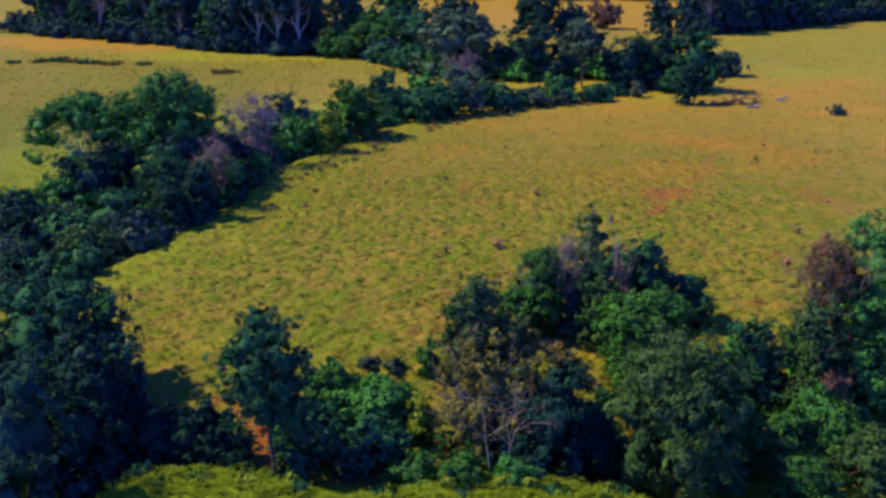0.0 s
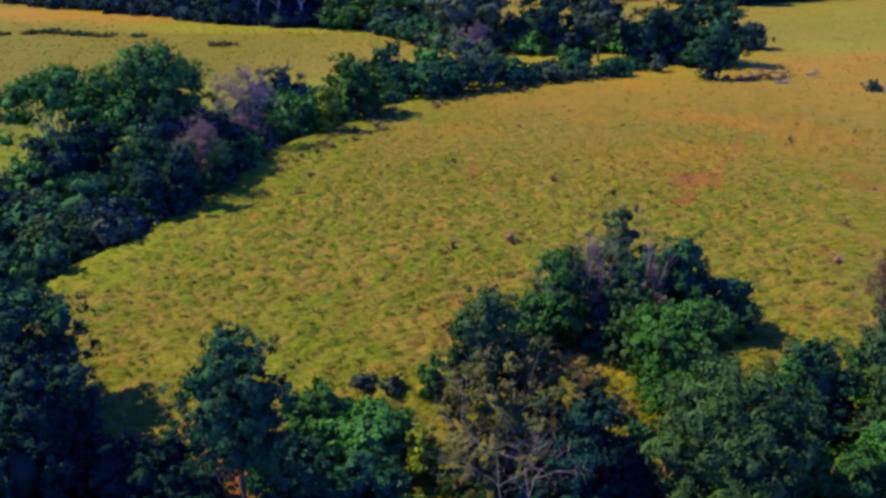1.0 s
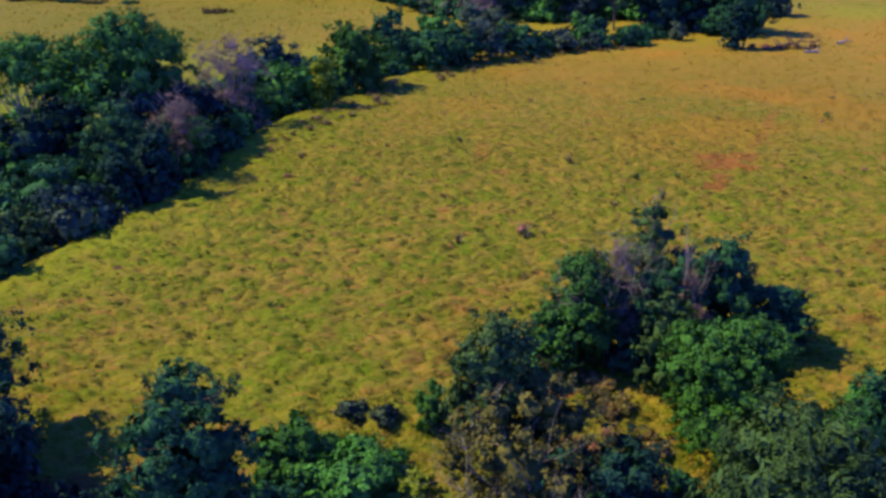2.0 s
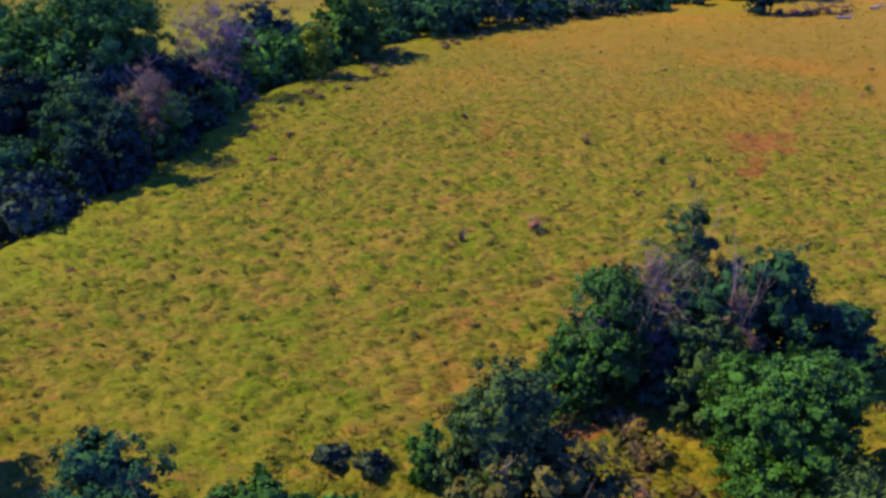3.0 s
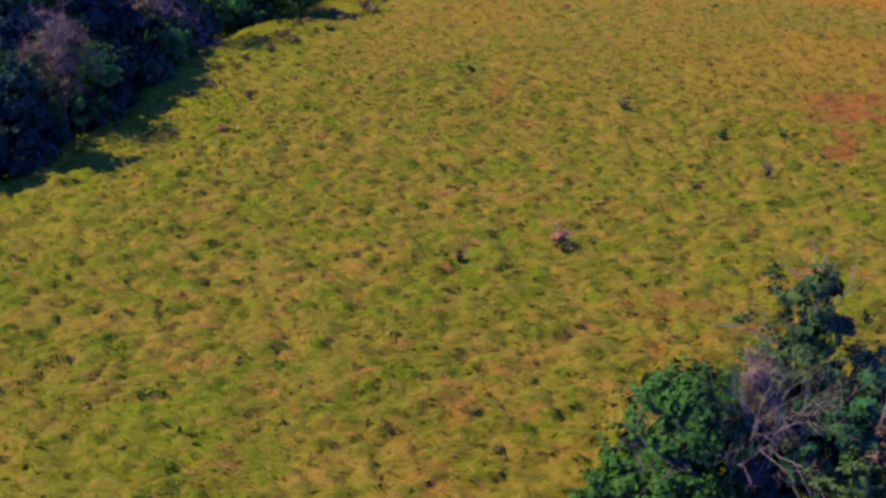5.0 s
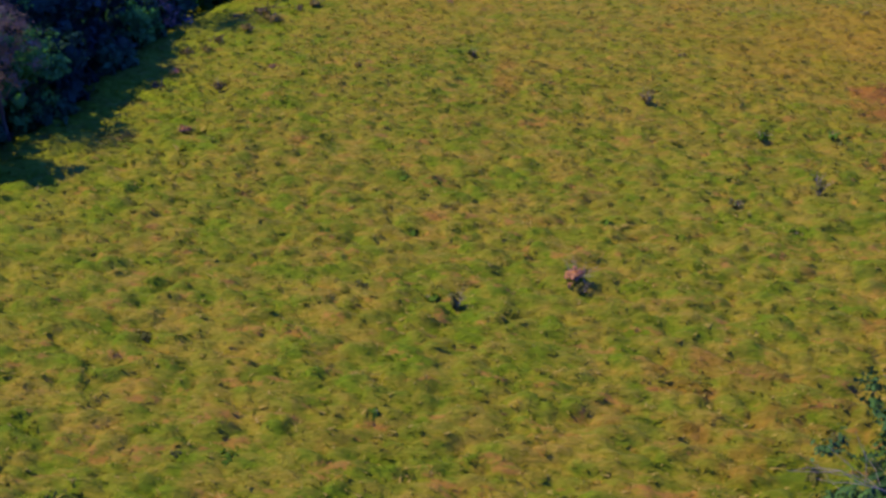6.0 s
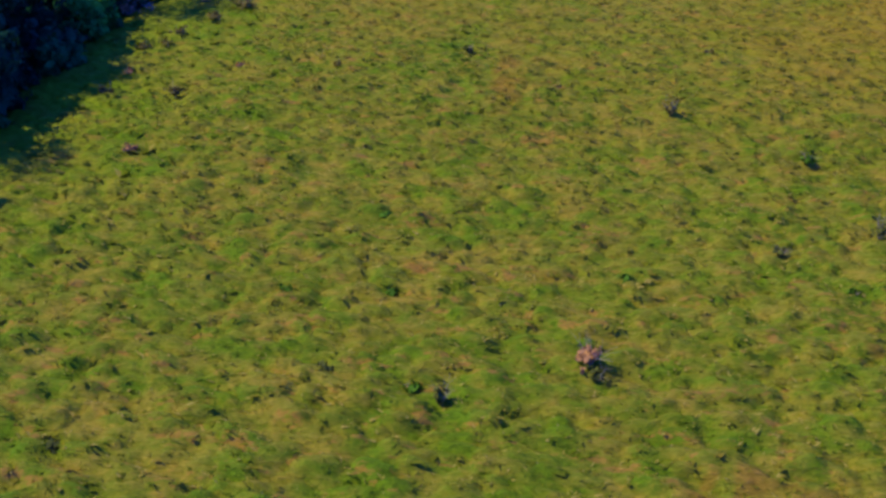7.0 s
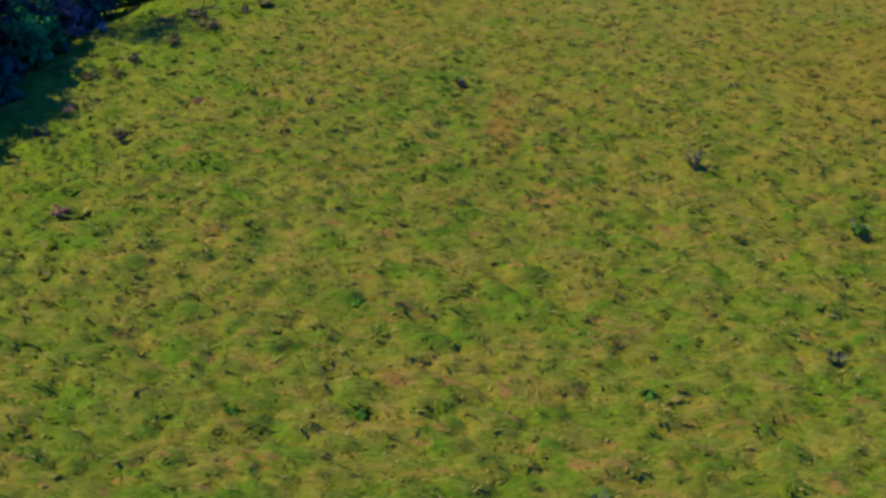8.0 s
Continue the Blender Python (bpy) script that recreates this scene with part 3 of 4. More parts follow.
plant("tree", "dark tree among the creek-side thicket", "tree", 16.9, 54, 3.5, 4.3, "dome", LEAF_MID, seed=128, count=8200, size=0.213, low=0.06, lobes=8)
plant("tree", "tall tree with brown twigs and green foliage", "tree", 25.3, 55, 7.6, 12.9, "dome", LEAF_MID, seed=129, count=22700, size=0.197, low=0.02, lobes=13, loose=0.4, twigs=2)
plant("tree", "thin tree with brown dry foliage", "tree", 21.4, 54, 3.4, 11.6, "dome", LEAF_BROWN, seed=130, count=5600, size=0.16, slim=0.3, low=0.5, lobes=12, clump=0.45, loose=0.6, twigs=3)
plant("tree", "thin olive-green tree among brown dry ones", "tree", 22.4, 54.6, 3.6, 10.9, "dome", LEAF_OLIVE, seed=228, count=8500, size=0.17, slim=0.4, low=0.3, lobes=11, clump=0.4, loose=0.4)
plant("shrub", "olive shrub under taller trees on the bank", "shrub", 20.8, 52, 3.9, 8.6, "dome", LEAF_FEATHER, seed=131, count=11000, size=0.18, low=0.05, lobes=8, loose=0.3, twigs=2)
plant("shrub", "dry brown shrub on the creek bank", "shrub", 21.7, 50.5, 1.9, 5.2, "dome", LEAF_BROWN, seed=132, count=3200, size=0.164, low=0.05, lobes=7, loose=0.5, twigs=2)
# bright-leaved shrubs here: sunlight put into the leaf colour
plant("shrub", "green shrub low on the creek bank", "shrub", 18.0, 47.5, 3.3, 4.3, "dome", LEAF_BRIGHT, seed=133, count=6300, size=0.213, low=0.04, lobes=8)
plant("shrub", "bright green shrub low on the creek bank", "shrub", 20.9, 48, 3.4, 4.5, "dome", LEAF_BRIGHT, seed=134, count=6300, size=0.197, low=0.04, lobes=8)
plant("shrub", "olive shrub low on the creek bank", "shrub", 22.6, 46, 4.2, 4.3, "dome", LEAF_FEATHER, seed=135, count=6900, size=0.18, low=0.04, lobes=8, loose=0.3)
plant("shrub", "green shrub low in the creek bed", "shrub", 18.6, 43.5, 3.8, 3.3, "dome", LEAF_BRIGHT, seed=136, count=6300, size=0.197, low=0.04, lobes=8)
plant("shrub", "low bright green bush on the creek flat", "shrub", 0.1, 42, 2.7, 1.8, "dome", LEAF_BRIGHT, seed=137, count=3800, size=0.164, low=0.04, lobes=7, clump=0.3)
plant("shrub", "low green bush on the creek flat", "shrub", -2.3, 42.5, 3.1, 2.7, "dome", LEAF_BRIGHT, seed=138, count=3800, size=0.164, low=0.04, lobes=7, clump=0.3)
plant("shrub", "low blue-green bush on the creek flat", "shrub", 3.1, 42, 2.7, 1.4, "dome", LEAF_MID, seed=139, count=3800, size=0.164, low=0.04, lobes=7, clump=0.3)
plant("shrub", "dark shrub at the foot of a slender tree", "shrub", -9.6, 43.4, 2.6, 2.6, "dome", LEAF_DARK, seed=140, count=4400, size=0.18, low=0.03, lobes=7, clump=0.35)
plant("tree", "dark tree among the creek-side thicket", "tree", 21.8, 56, 3.7, 4.6, "dome", LEAF_MID, seed=141, count=10100, size=0.213, low=0.03, lobes=9)
plant("tree", "dark tree among the creek-side thicket", "tree", 24.3, 52.5, 4.6, 5.2, "dome", LEAF_MID, seed=142, count=11300, size=0.213, low=0.03, lobes=9)
plant("shrub", "dark shrub on the creek bank below taller trees", "shrub", 20.7, 49.5, 3.8, 4.5, "dome", LEAF_MID, seed=143, count=6900, size=0.213, low=0.03, lobes=8)

# wooded creek along the side of the paddock
plant("tree", "tall dense dark tree in the creek line", "tree", -37.6, 101, 13.8, 15.9, "dome", LEAF_MID, seed=144, count=38000, size=0.27, low=0.16, lobes=20, clump=0.75)
plant("tree", "spreading tree with open leafy masses and pale limbs", "tree", -46.5, 100, 12.4, 14.1, "umbrella", LEAF_MID, seed=145, count=26000, size=0.26, low=0.2, lobes=28, clump=0.6, bark=BARK_PALE)
plant("tree", "dark tree under a spreading one", "tree", -42.4, 92, 8.8, 8.5, "dome", LEAF_SHADED, seed=146, count=9000, size=0.32, low=0.1, lobes=10, clump=0.8)
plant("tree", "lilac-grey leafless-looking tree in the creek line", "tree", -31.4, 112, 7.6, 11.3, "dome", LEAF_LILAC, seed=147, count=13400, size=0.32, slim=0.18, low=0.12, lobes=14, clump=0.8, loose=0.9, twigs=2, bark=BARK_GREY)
plant("tree", "dark tree behind a lilac-grey one", "tree", -30.2, 124, 9.2, 10.0, "dome", LEAF_HAZE_SHADE, seed=148, count=7800, size=0.336, low=0.15, lobes=10, clump=0.8)
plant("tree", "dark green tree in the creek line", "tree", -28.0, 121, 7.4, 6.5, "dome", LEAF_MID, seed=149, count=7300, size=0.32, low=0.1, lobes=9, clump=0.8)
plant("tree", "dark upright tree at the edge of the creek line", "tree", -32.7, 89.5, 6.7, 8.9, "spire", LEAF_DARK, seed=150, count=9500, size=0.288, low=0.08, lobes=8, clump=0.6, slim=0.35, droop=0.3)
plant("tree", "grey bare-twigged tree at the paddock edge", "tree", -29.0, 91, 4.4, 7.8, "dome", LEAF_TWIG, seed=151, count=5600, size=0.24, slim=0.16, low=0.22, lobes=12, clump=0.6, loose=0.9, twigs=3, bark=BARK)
# near-black leaves put these edge trees' shade into the colour
plant("tree", "dark narrow tree at the paddock edge", "tree", -28.9, 86.4, 2.6, 6.6, "column", LEAF_SHADED, seed=214, count=5000, size=0.28, low=0.04, lobes=9, clump=0.5)
plant("tree", "dark small tree at the paddock edge", "tree", -30.6, 83.2, 2.6, 4.9, "column", LEAF_SHADED, seed=216, count=4000, size=0.28, low=0.04, lobes=8, clump=0.5)
plant("tree", "dark rounded tree at the paddock edge", "tree", -31.6, 100.5, 5.6, 8.0, "dome", LEAF_SHADED, seed=215, count=8000, size=0.3, low=0.04, lobes=11, clump=0.6)
plant("tree", "small dark tree at the paddock edge", "tree", -30.6, 109, 5.0, 4.4, "dome", LEAF_SHADED, seed=152, count=5600, size=0.288, low=0.05, lobes=8, clump=0.6)
plant("tree", "small dark tree at the paddock edge", "tree", -29.2, 96, 5.1, 4.7, "dome", LEAF_SHADED, seed=153, count=5600, size=0.288, low=0.05, lobes=8, clump=0.6)
plant("shrub", "dark shrub at the paddock edge", "shrub", -33.2, 79.5, 7.5, 4.0, "dome", LEAF_HAZE_SHADE, seed=154, count=7800, size=0.272, low=0.05, lobes=9, clump=0.6)
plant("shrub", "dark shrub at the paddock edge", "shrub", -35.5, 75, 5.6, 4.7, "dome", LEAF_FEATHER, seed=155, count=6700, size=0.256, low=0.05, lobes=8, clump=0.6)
plant("shrub", "green shrub in the creek line", "shrub", -38.7, 71.5, 5.5, 4.8, "dome", LEAF_SHADED, seed=156, count=6700, size=0.256, low=0.05, lobes=8, clump=0.6)
plant("tree", "dark green tree in the creek line", "tree", -46.0, 83, 9.6, 5.9, "dome", LEAF_SHADED, seed=157, count=10100, size=0.288, low=0.08, lobes=10, clump=0.7)
plant("tree", "green tree in the creek line", "tree", -44.9, 90, 10.2, 6.0, "dome", LEAF_MID, seed=158, count=9500, size=0.304, low=0.08, lobes=10, clump=0.7)
plant("tree", "dark green tree in the creek line", "tree", -37.2, 84, 7.8, 6.0, "dome", LEAF_DARK, seed=159, count=9000, size=0.288, low=0.05, lobes=10, clump=0.7)
plant("tree", "dark green tree in the creek line", "tree", -30.2, 86, 5.6, 4.2, "dome", LEAF_SHADED, seed=160, count=6200, size=0.272, low=0.05, lobes=8, clump=0.6)
plant("shrub", "dark shrub on the wooded creek bank", "shrub", -41.1, 68, 8.7, 3.5, "dome", LEAF_DARK, seed=161, count=7300, size=0.256, low=0.05, lobes=8, clump=0.6)
plant("shrub", "dark shrub on the wooded creek bank", "shrub", -35.4, 64, 5.9, 2.5, "dome", LEAF_SHADED, seed=162, count=6700, size=0.256, low=0.05, lobes=8, clump=0.6)
plant("shrub", "yellow-green bush in the creek line", "shrub", -23.5, 121, 2.8, 6.7, "dome", LEAF_YELLOW, seed=163, count=3900, size=0.288, low=0.05, lobes=7, clump=0.6)
plant("tree", "rounded green tree at the paddock edge", "tree", -21.7, 131, 9.2, 8.2, "dome", LEAF_BRIGHT, seed=164, count=8400, size=0.336, low=0.15, lobes=10, clump=0.8)
plant("tree", "upright dark tree at the paddock edge", "tree", -19.8, 146, 5.7, 8.3, "spire", LEAF_DARK, seed=165, count=5600, size=0.336, low=0.08, lobes=7, clump=0.7)
plant("tree", "dark tree at the paddock edge", "tree", -14.5, 146, 7.7, 5.4, "dome", LEAF_DARK, seed=166, count=5600, size=0.336, low=0.05, lobes=9, clump=0.7)
plant("tree", "grey-topped tree at the paddock edge", "tree", -8.6, 153, 8.2, 8.2, "dome", LEAF_GREY, seed=167, count=6700, size=0.336, low=0.08, lobes=9, clump=0.8)
plant("shrub", "dark bush at the paddock edge", "shrub", -2.6, 157, 6.3, 4.3, "dome", LEAF_DARK, seed=168, count=3900, size=0.336, low=0.04, lobes=7, clump=0.6)
plant("shrub", "grey-green bush at the paddock edge", "shrub", 2.1, 162, 7.0, 3.3, "dome", LEAF_GREY, seed=169, count=3900, size=0.336, low=0.04, lobes=7, clump=0.6)
plant("shrub", "yellow-green bush behind the creek line", "shrub", -16.9, 170, 5.9, 5.5, "dome", LEAF_MID, seed=170, count=2800, size=0.336, low=0.04, lobes=7, clump=0.6)

# far wooded creek
plant("tree", "lit green tree in a far row", "tree", -43.1, 232, 12.4, 7.5, "dome", LEAF_BRIGHT, seed=171, count=6000, size=0.476, low=0.06, lobes=9, clump=1.1)
plant("tree", "green tree in a far row", "tree", -36.0, 234, 12.4, 10.5, "dome", LEAF_BRIGHT, seed=172, count=6900, size=0.476, low=0.06, lobes=9, clump=1.1)
plant("tree", "dark tree in a far row", "tree", -30.3, 222, 11.9, 4.1, "dome", LEAF_DARK, seed=173, count=5100, size=0.442, low=0.04, lobes=8, clump=1.0)
plant("tree", "green tree in a far row", "tree", -26.6, 236, 14.4, 11.7, "dome", LEAF_DARK, seed=174, count=7700, size=0.476, low=0.06, lobes=10, clump=1.2)
plant("tree", "tall grey-green tree in a far row", "tree", -13.5, 200, 18.6, 14.2, "dome", LEAF_GREY, seed=175, count=12900, size=0.422, low=0.08, lobes=13, clump=1.1)
plant("tree", "broad dark tree in a far row", "tree", 0.7, 200, 17.6, 10.8, "dome", LEAF_SHADED, seed=176, count=10300, size=0.422, low=0.05, lobes=12, clump=1.0)
plant("tree", "tall grey-green tree on bare trunks in a far row", "tree", 10.9, 184, 8.8, 13.6, "dome", LEAF_GREY, seed=177, count=9400, size=0.42, low=0.24, lobes=12, clump=0.9)
plant("tree", "dark tree in a far row", "tree", 19.0, 184, 10.5, 10.6, "dome", LEAF_SHADED, seed=178, count=8600, size=0.394, low=0.05, lobes=10, clump=0.9)
plant("tree", "dark tree in a far row", "tree", 25.3, 186, 11.2, 12.2, "dome", LEAF_SHADED, seed=179, count=9400, size=0.394, low=0.05, lobes=11, clump=0.9)
plant("tree", "green tree in a far row", "tree", 31.0, 182, 10.8, 11.9, "dome", LEAF_DARK, seed=180, count=9400, size=0.394, low=0.05, lobes=11, clump=0.9)
plant("tree", "narrow dark tree at the end of a far row", "tree", 27.8, 166, 4.6, 7.1, "spire", LEAF_SHADED, seed=181, count=5100, size=0.34, low=0.05, lobes=7, clump=0.6)
plant("tree", "grey-green tree at the end of a far row", "tree", 40.1, 205, 8.6, 5.2, "dome", LEAF_GREY, seed=182, count=6000, size=0.408, low=0.05, lobes=9, clump=0.8)
plant("shrub", "low bush under far trees", "shrub", 15.1, 176, 7.9, 2.0, "dome", LEAF_DARK, seed=183, count=4300, size=0.34, low=0.03, lobes=8, clump=0.6)
plant("shrub", "low bush under far trees", "shrub", 20.3, 174, 2.9, 2.6, "dome", LEAF_GREY, seed=184, count=2000, size=0.306, low=0.03, lobes=6, clump=0.5)
plant("shrub", "low bush before far trees", "shrub", 5.3, 188, 3.0, 2.6, "dome", LEAF_MID, seed=185, count=2000, size=0.34, low=0.03, lobes=6, clump=0.5)
plant("tree", "dark tree behind a far row", "tree", -35.0, 262, 17.7, 16.1, "dome", LEAF_DARK, seed=186, count=7700, size=0.544, low=0.06, lobes=10, clump=1.3)
plant("tree", "dark tree behind a far row", "tree", 2.0, 300, 18.1, 11.5, "dome", LEAF_SHADED, seed=187, count=6900, size=0.612, low=0.04, lobes=10, clump=1.3)
plant("tree", "dark tree behind a far row", "tree", -22.1, 300, 16.7, 10.9, "dome", LEAF_SHADED, seed=188, count=6900, size=0.612, low=0.04, lobes=10, clump=1.3)

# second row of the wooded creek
# blue of the deep creek shade put into the first two trees' leaves
plant("tree", "dark tree deep in the creek line", "tree", -35.0, 97, 7.5, 9.3, "dome", LEAF_HAZE_SHADE, seed=189, count=8400, size=0.32, low=0.05, lobes=10, clump=0.8)
plant("tree", "dark green tree deep in the creek line", "tree", -32.6, 103, 6.5, 8.9, "dome", LEAF_HAZE_SHADE, seed=190, count=7800, size=0.32, low=0.05, lobes=10, clump=0.8)
plant("tree", "dark tree deep in the creek line", "tree", -36.0, 110, 7.0, 8.6, "dome", LEAF_SHADED, seed=227, count=8400, size=0.3, low=0.05, lobes=10, clump=0.7)
plant("tree", "dark tree deep in the creek line", "tree", -41.3, 97, 7.5, 8.6, "dome", LEAF_SHADED, seed=191, count=8400, size=0.32, low=0.05, lobes=10, clump=0.8)
plant("tree", "dark tree deep in the creek line", "tree", -31.6, 116, 6.4, 6.8, "dome", LEAF_DARK, seed=192, count=6700, size=0.32, low=0.05, lobes=9, clump=0.8)
plant("tree", "dark tree deep in the creek line", "tree", -26.0, 127, 5.4, 4.3, "dome", LEAF_DARK, seed=193, count=5600, size=0.32, low=0.05, lobes=9, clump=0.8)
plant("tree", "dark tree deep in the creek line", "tree", -43.2, 77, 6.4, 5.1, "dome", LEAF_SHADED, seed=194, count=7300, size=0.288, low=0.05, lobes=9, clump=0.7)
plant("tree", "dark tree beside the paddock edge", "tree", -11.5, 150, 7.9, 5.8, "dome", LEAF_DARK, seed=195, count=5600, size=0.336, low=0.04, lobes=9, clump=0.7)

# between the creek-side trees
# near-black shrubs added where bank and creek bed only lie in shade
plant("shrub", "dark shrub added as creek shade", "shrub", -17.6, 45.5, 3.0, 3.1, "dome", LEAF_SHADED, seed=196, count=5600, size=0.164, low=0.03, lobes=8, clump=0.35)
plant("shrub", "dark shrub added as creek shade", "shrub", -18.2, 45.0, 3.8, 4.7, "dome", LEAF_SHADED, seed=221, count=7000, size=0.17, low=0.03, lobes=8, clump=0.35)
plant("shrub", "dark shrub added as creek shade", "shrub", -16.2, 44.8, 3.4, 4.1, "dome", LEAF_SHADED, seed=222, count=6000, size=0.17, low=0.03, lobes=8, clump=0.35)
plant("shrub", "low dark shrub added as creek shade", "shrub", -14.6, 44.7, 3.0, 3.0, "dome", LEAF_SHADED, seed=223, count=4500, size=0.17, low=0.03, lobes=8, clump=0.32)
plant("shrub", "low dark shrub added as creek shade", "shrub", -13.1, 44.0, 2.6, 1.9, "dome", LEAF_SHADED, seed=224, count=3000, size=0.17, low=0.03, lobes=7, clump=0.3)
plant("shrub", "dark shrub added as shade on the creek bank", "shrub", -15.9, 47.4, 3.4, 3.5, "dome", LEAF_SHADED, seed=225, count=5000, size=0.17, low=0.03, lobes=8, clump=0.35)
plant("shrub", "dark shrub added as shade on the creek bank", "shrub", -14.2, 46.3, 2.7, 2.6, "dome", LEAF_SHADED, seed=226, count=4000, size=0.17, low=0.03, lobes=8, clump=0.32)
plant("shrub", "dark green shrub between taller trees", "shrub", 7.6, 48.5, 2.8, 4.6, "dome", LEAF_DARK, seed=197, count=5600, size=0.18, low=0.03, lobes=8, clump=0.35)
plant("shrub", "dark green shrub between taller trees", "shrub", 7.9, 46.5, 2.5, 4.1, "dome", LEAF_SHADED, seed=198, count=5600, size=0.18, low=0.03, lobes=8, clump=0.35)
plant("shrub", "dark green shrub between taller trees", "shrub", 15.8, 47.5, 2.7, 4.7, "dome", LEAF_BRIGHT, seed=199, count=5600, size=0.18, low=0.03, lobes=8, clump=0.35)
plant("shrub", "green shrub between taller trees", "shrub", 15.6, 52, 2.7, 4.3, "dome", LEAF_MID, seed=200, count=4900, size=0.18, low=0.03, lobes=8, clump=0.35)

# rank growth along the crest of the creek flat
crest = np.random.default_rng(41)
for k in range(34):
    x = -19.5 + 0.86 * k + float(crest.uniform(-0.4, 0.4))
    y = 40.6 + float(crest.uniform(-1.3, 1.2))
    kind = k % 5
    plant("leafy_clump", ("low yellow-green clump of rank growth on the creek flat", "low dark green leafy clump on the creek flat")[kind == 3], "plant", round(x, 1), round(y, 1), crest.uniform(0.8, 1.7), crest.uniform(0.35, 0.8), "dome", (LEAF_YELLOW, LEAF_WEED, LEAF_YELLOW, LEAF_DARK, LEAF_WEED)[kind], seed=240 + k, count=520, size=0.17, slim=0.5, low=0.05, lobes=5, clump=0.22, group="rank growth on the creek flat")
for k, (x, y, w, h) in enumerate(((-4.2, 43.6, 2.0, 1.3), (-1.2, 44.2, 2.2, 1.6), (0.9, 43.4, 1.6, 1.2), (-2.8, 44.9, 1.8, 1.9))):
    plant("shrub", "sunlit yellow-green bush beside the creek", "shrub", x, y, w, h, "dome", LEAF_YELLOW if k % 2 else LEAF_WEED, seed=280 + k, count=1500, size=0.17, low=0.04, lobes=6, clump=0.28)

# behind the far row
plant("tree", "brown-topped tree behind a far row", "tree", 21.7, 318, 12.0, 9.3, "dome", LEAF_BROWN, seed=201, count=4300, size=0.612, low=0.05, lobes=9, clump=1.2)
plant("tree", "dark tree behind a far row", "tree", 11.4, 300, 9.0, 9.3, "dome", LEAF_HAZE_SHADE, seed=202, count=4300, size=0.612, low=0.05, lobes=9, clump=1.2)
plant("tree", "lilac-grey bare-looking tree before a far row", "tree", -10.8, 176, 6.5, 8.8, "dome", LEAF_LILAC, seed=203, count=3900, size=0.4, slim=0.2, low=0.06, lobes=9, clump=0.8, loose=0.7)
plant("tree", "dark tree at the end of the far woods", "tree", 38.1, 308, 10.7, 10.8, "dome", LEAF_HAZE_SHADE, seed=204, count=4300, size=0.612, low=0.05, lobes=9, clump=1.2)
plant("tree", "dark tree at the end of the far woods", "tree", 44.8, 303, 10.5, 12.0, "dome", LEAF_HAZE_SHADE, seed=205, count=4300, size=0.612, low=0.05, lobes=9, clump=1.2)
plant("tree", "dark green tree behind a bare-twigged one", "tree", -29.9, 93, 5.7, 6.7, "dome", LEAF_MID, seed=206, count=6700, size=0.272, low=0.05, lobes=9, clump=0.6)

# far woods: a few kinds, copied
# two kinds carry distant haze as blue in their leaf colour
kinds = [
    plant("tree", "tall dark forest tree far behind the paddock", "tree", -90.0, 262.0, 12.0, 17.0, "dome", LEAF_HAZE_SHADE, seed=900, count=8000, size=0.6, low=0.12, lobes=12, clump=1.2, group="far woods", bark=BARK_PALE),
    plant("tree", "tall grey-green forest tree with pale trunk", "tree", -104.0, 268.0, 10.0, 19.0, "umbrella", LEAF_HAZE_SHADE, seed=901, count=6000, size=0.6, low=0.3, lobes=13, clump=1.1, group="far woods", bark=BARK_PALE),
    plant("tree", "dark green forest tree far behind the paddock", "tree", -78.0, 252.0, 9.0, 13.0, "dome", LEAF_DARK, seed=902, count=7000, size=0.6, low=0.08, lobes=10, clump=1.1, group="far woods"),
]
wood = np.random.default_rng(77)


def grove(x0, x1, front, back, count):
    """Trees standing in an irregular belt between two lines of distance."""
    for k in range(count):
        x = x0 + (x1 - x0) * (k + wood.uniform(0.1, 0.9)) / count
        y = front(x) + (back - 0) * wood.random() ** 1.5
        s = wood.uniform(0.8, 1.2)
        ob = copy_thing(kinds[int(wood.integers(0, 3))], pose(x, y, float(ground_z(x, y)) - 0.1, 0, 0, wood.uniform(0, 360)))
        ob.scale = (s, s, s * wood.uniform(0.9, 1.15))


grove(-150, -54, lambda x: 236 + max(0.0, -x - 60) * 0.62, 26, 34)
grove(-170, -50, lambda x: 270 + max(0.0, -x - 60) * 0.6, 30, 26)
grove(48, 150, lambda x: 297 + 0.95 * (x - 48), 22, 24)
grove(50, 170, lambda x: 330 + 0.95 * (x - 48), 40, 22)
grove(-60, 60, lambda x: 445, 60, 22)
grove(-140, 180, lambda x: 520, 120, 40)

# undergrowth along the creeks: a few kinds, copied
low = [
    plant("shrub", "dark green undergrowth shrub beside the creek", "shrub", -31.5, 96.0, 4.2, 3.0, "dome", LEAF_DARK, seed=910, count=2600, size=0.34, low=0.02, lobes=7, clump=0.5, group="creek undergrowth"),
    plant("shrub", "green undergrowth shrub beside the creek", "shrub", -34.0, 104.0, 4.0, 2.6, "dome", LEAF_MID, seed=911, count=2600, size=0.34, low=0.02, lobes=7, clump=0.5, group="creek undergrowth"),
    plant("shrub", "grey-green undergrowth shrub beside the creek", "shrub", -33.0, 116.0, 3.8, 2.8, "dome", LEAF_GREY, seed=912, count=2400, size=0.32, low=0.02, lobes=7, clump=0.5, group="creek undergrowth", twigs=1),
    plant("shrub", "dark shrub under far trees, blued for haze", "shrub", -74.0, 247.0, 4.4, 3.0, "dome", LEAF_HAZE_SHADE, seed=913, count=1600, size=0.5, low=0.02, lobes=7, clump=0.6, group="far undergrowth"),
]
brush = np.random.default_rng(41)


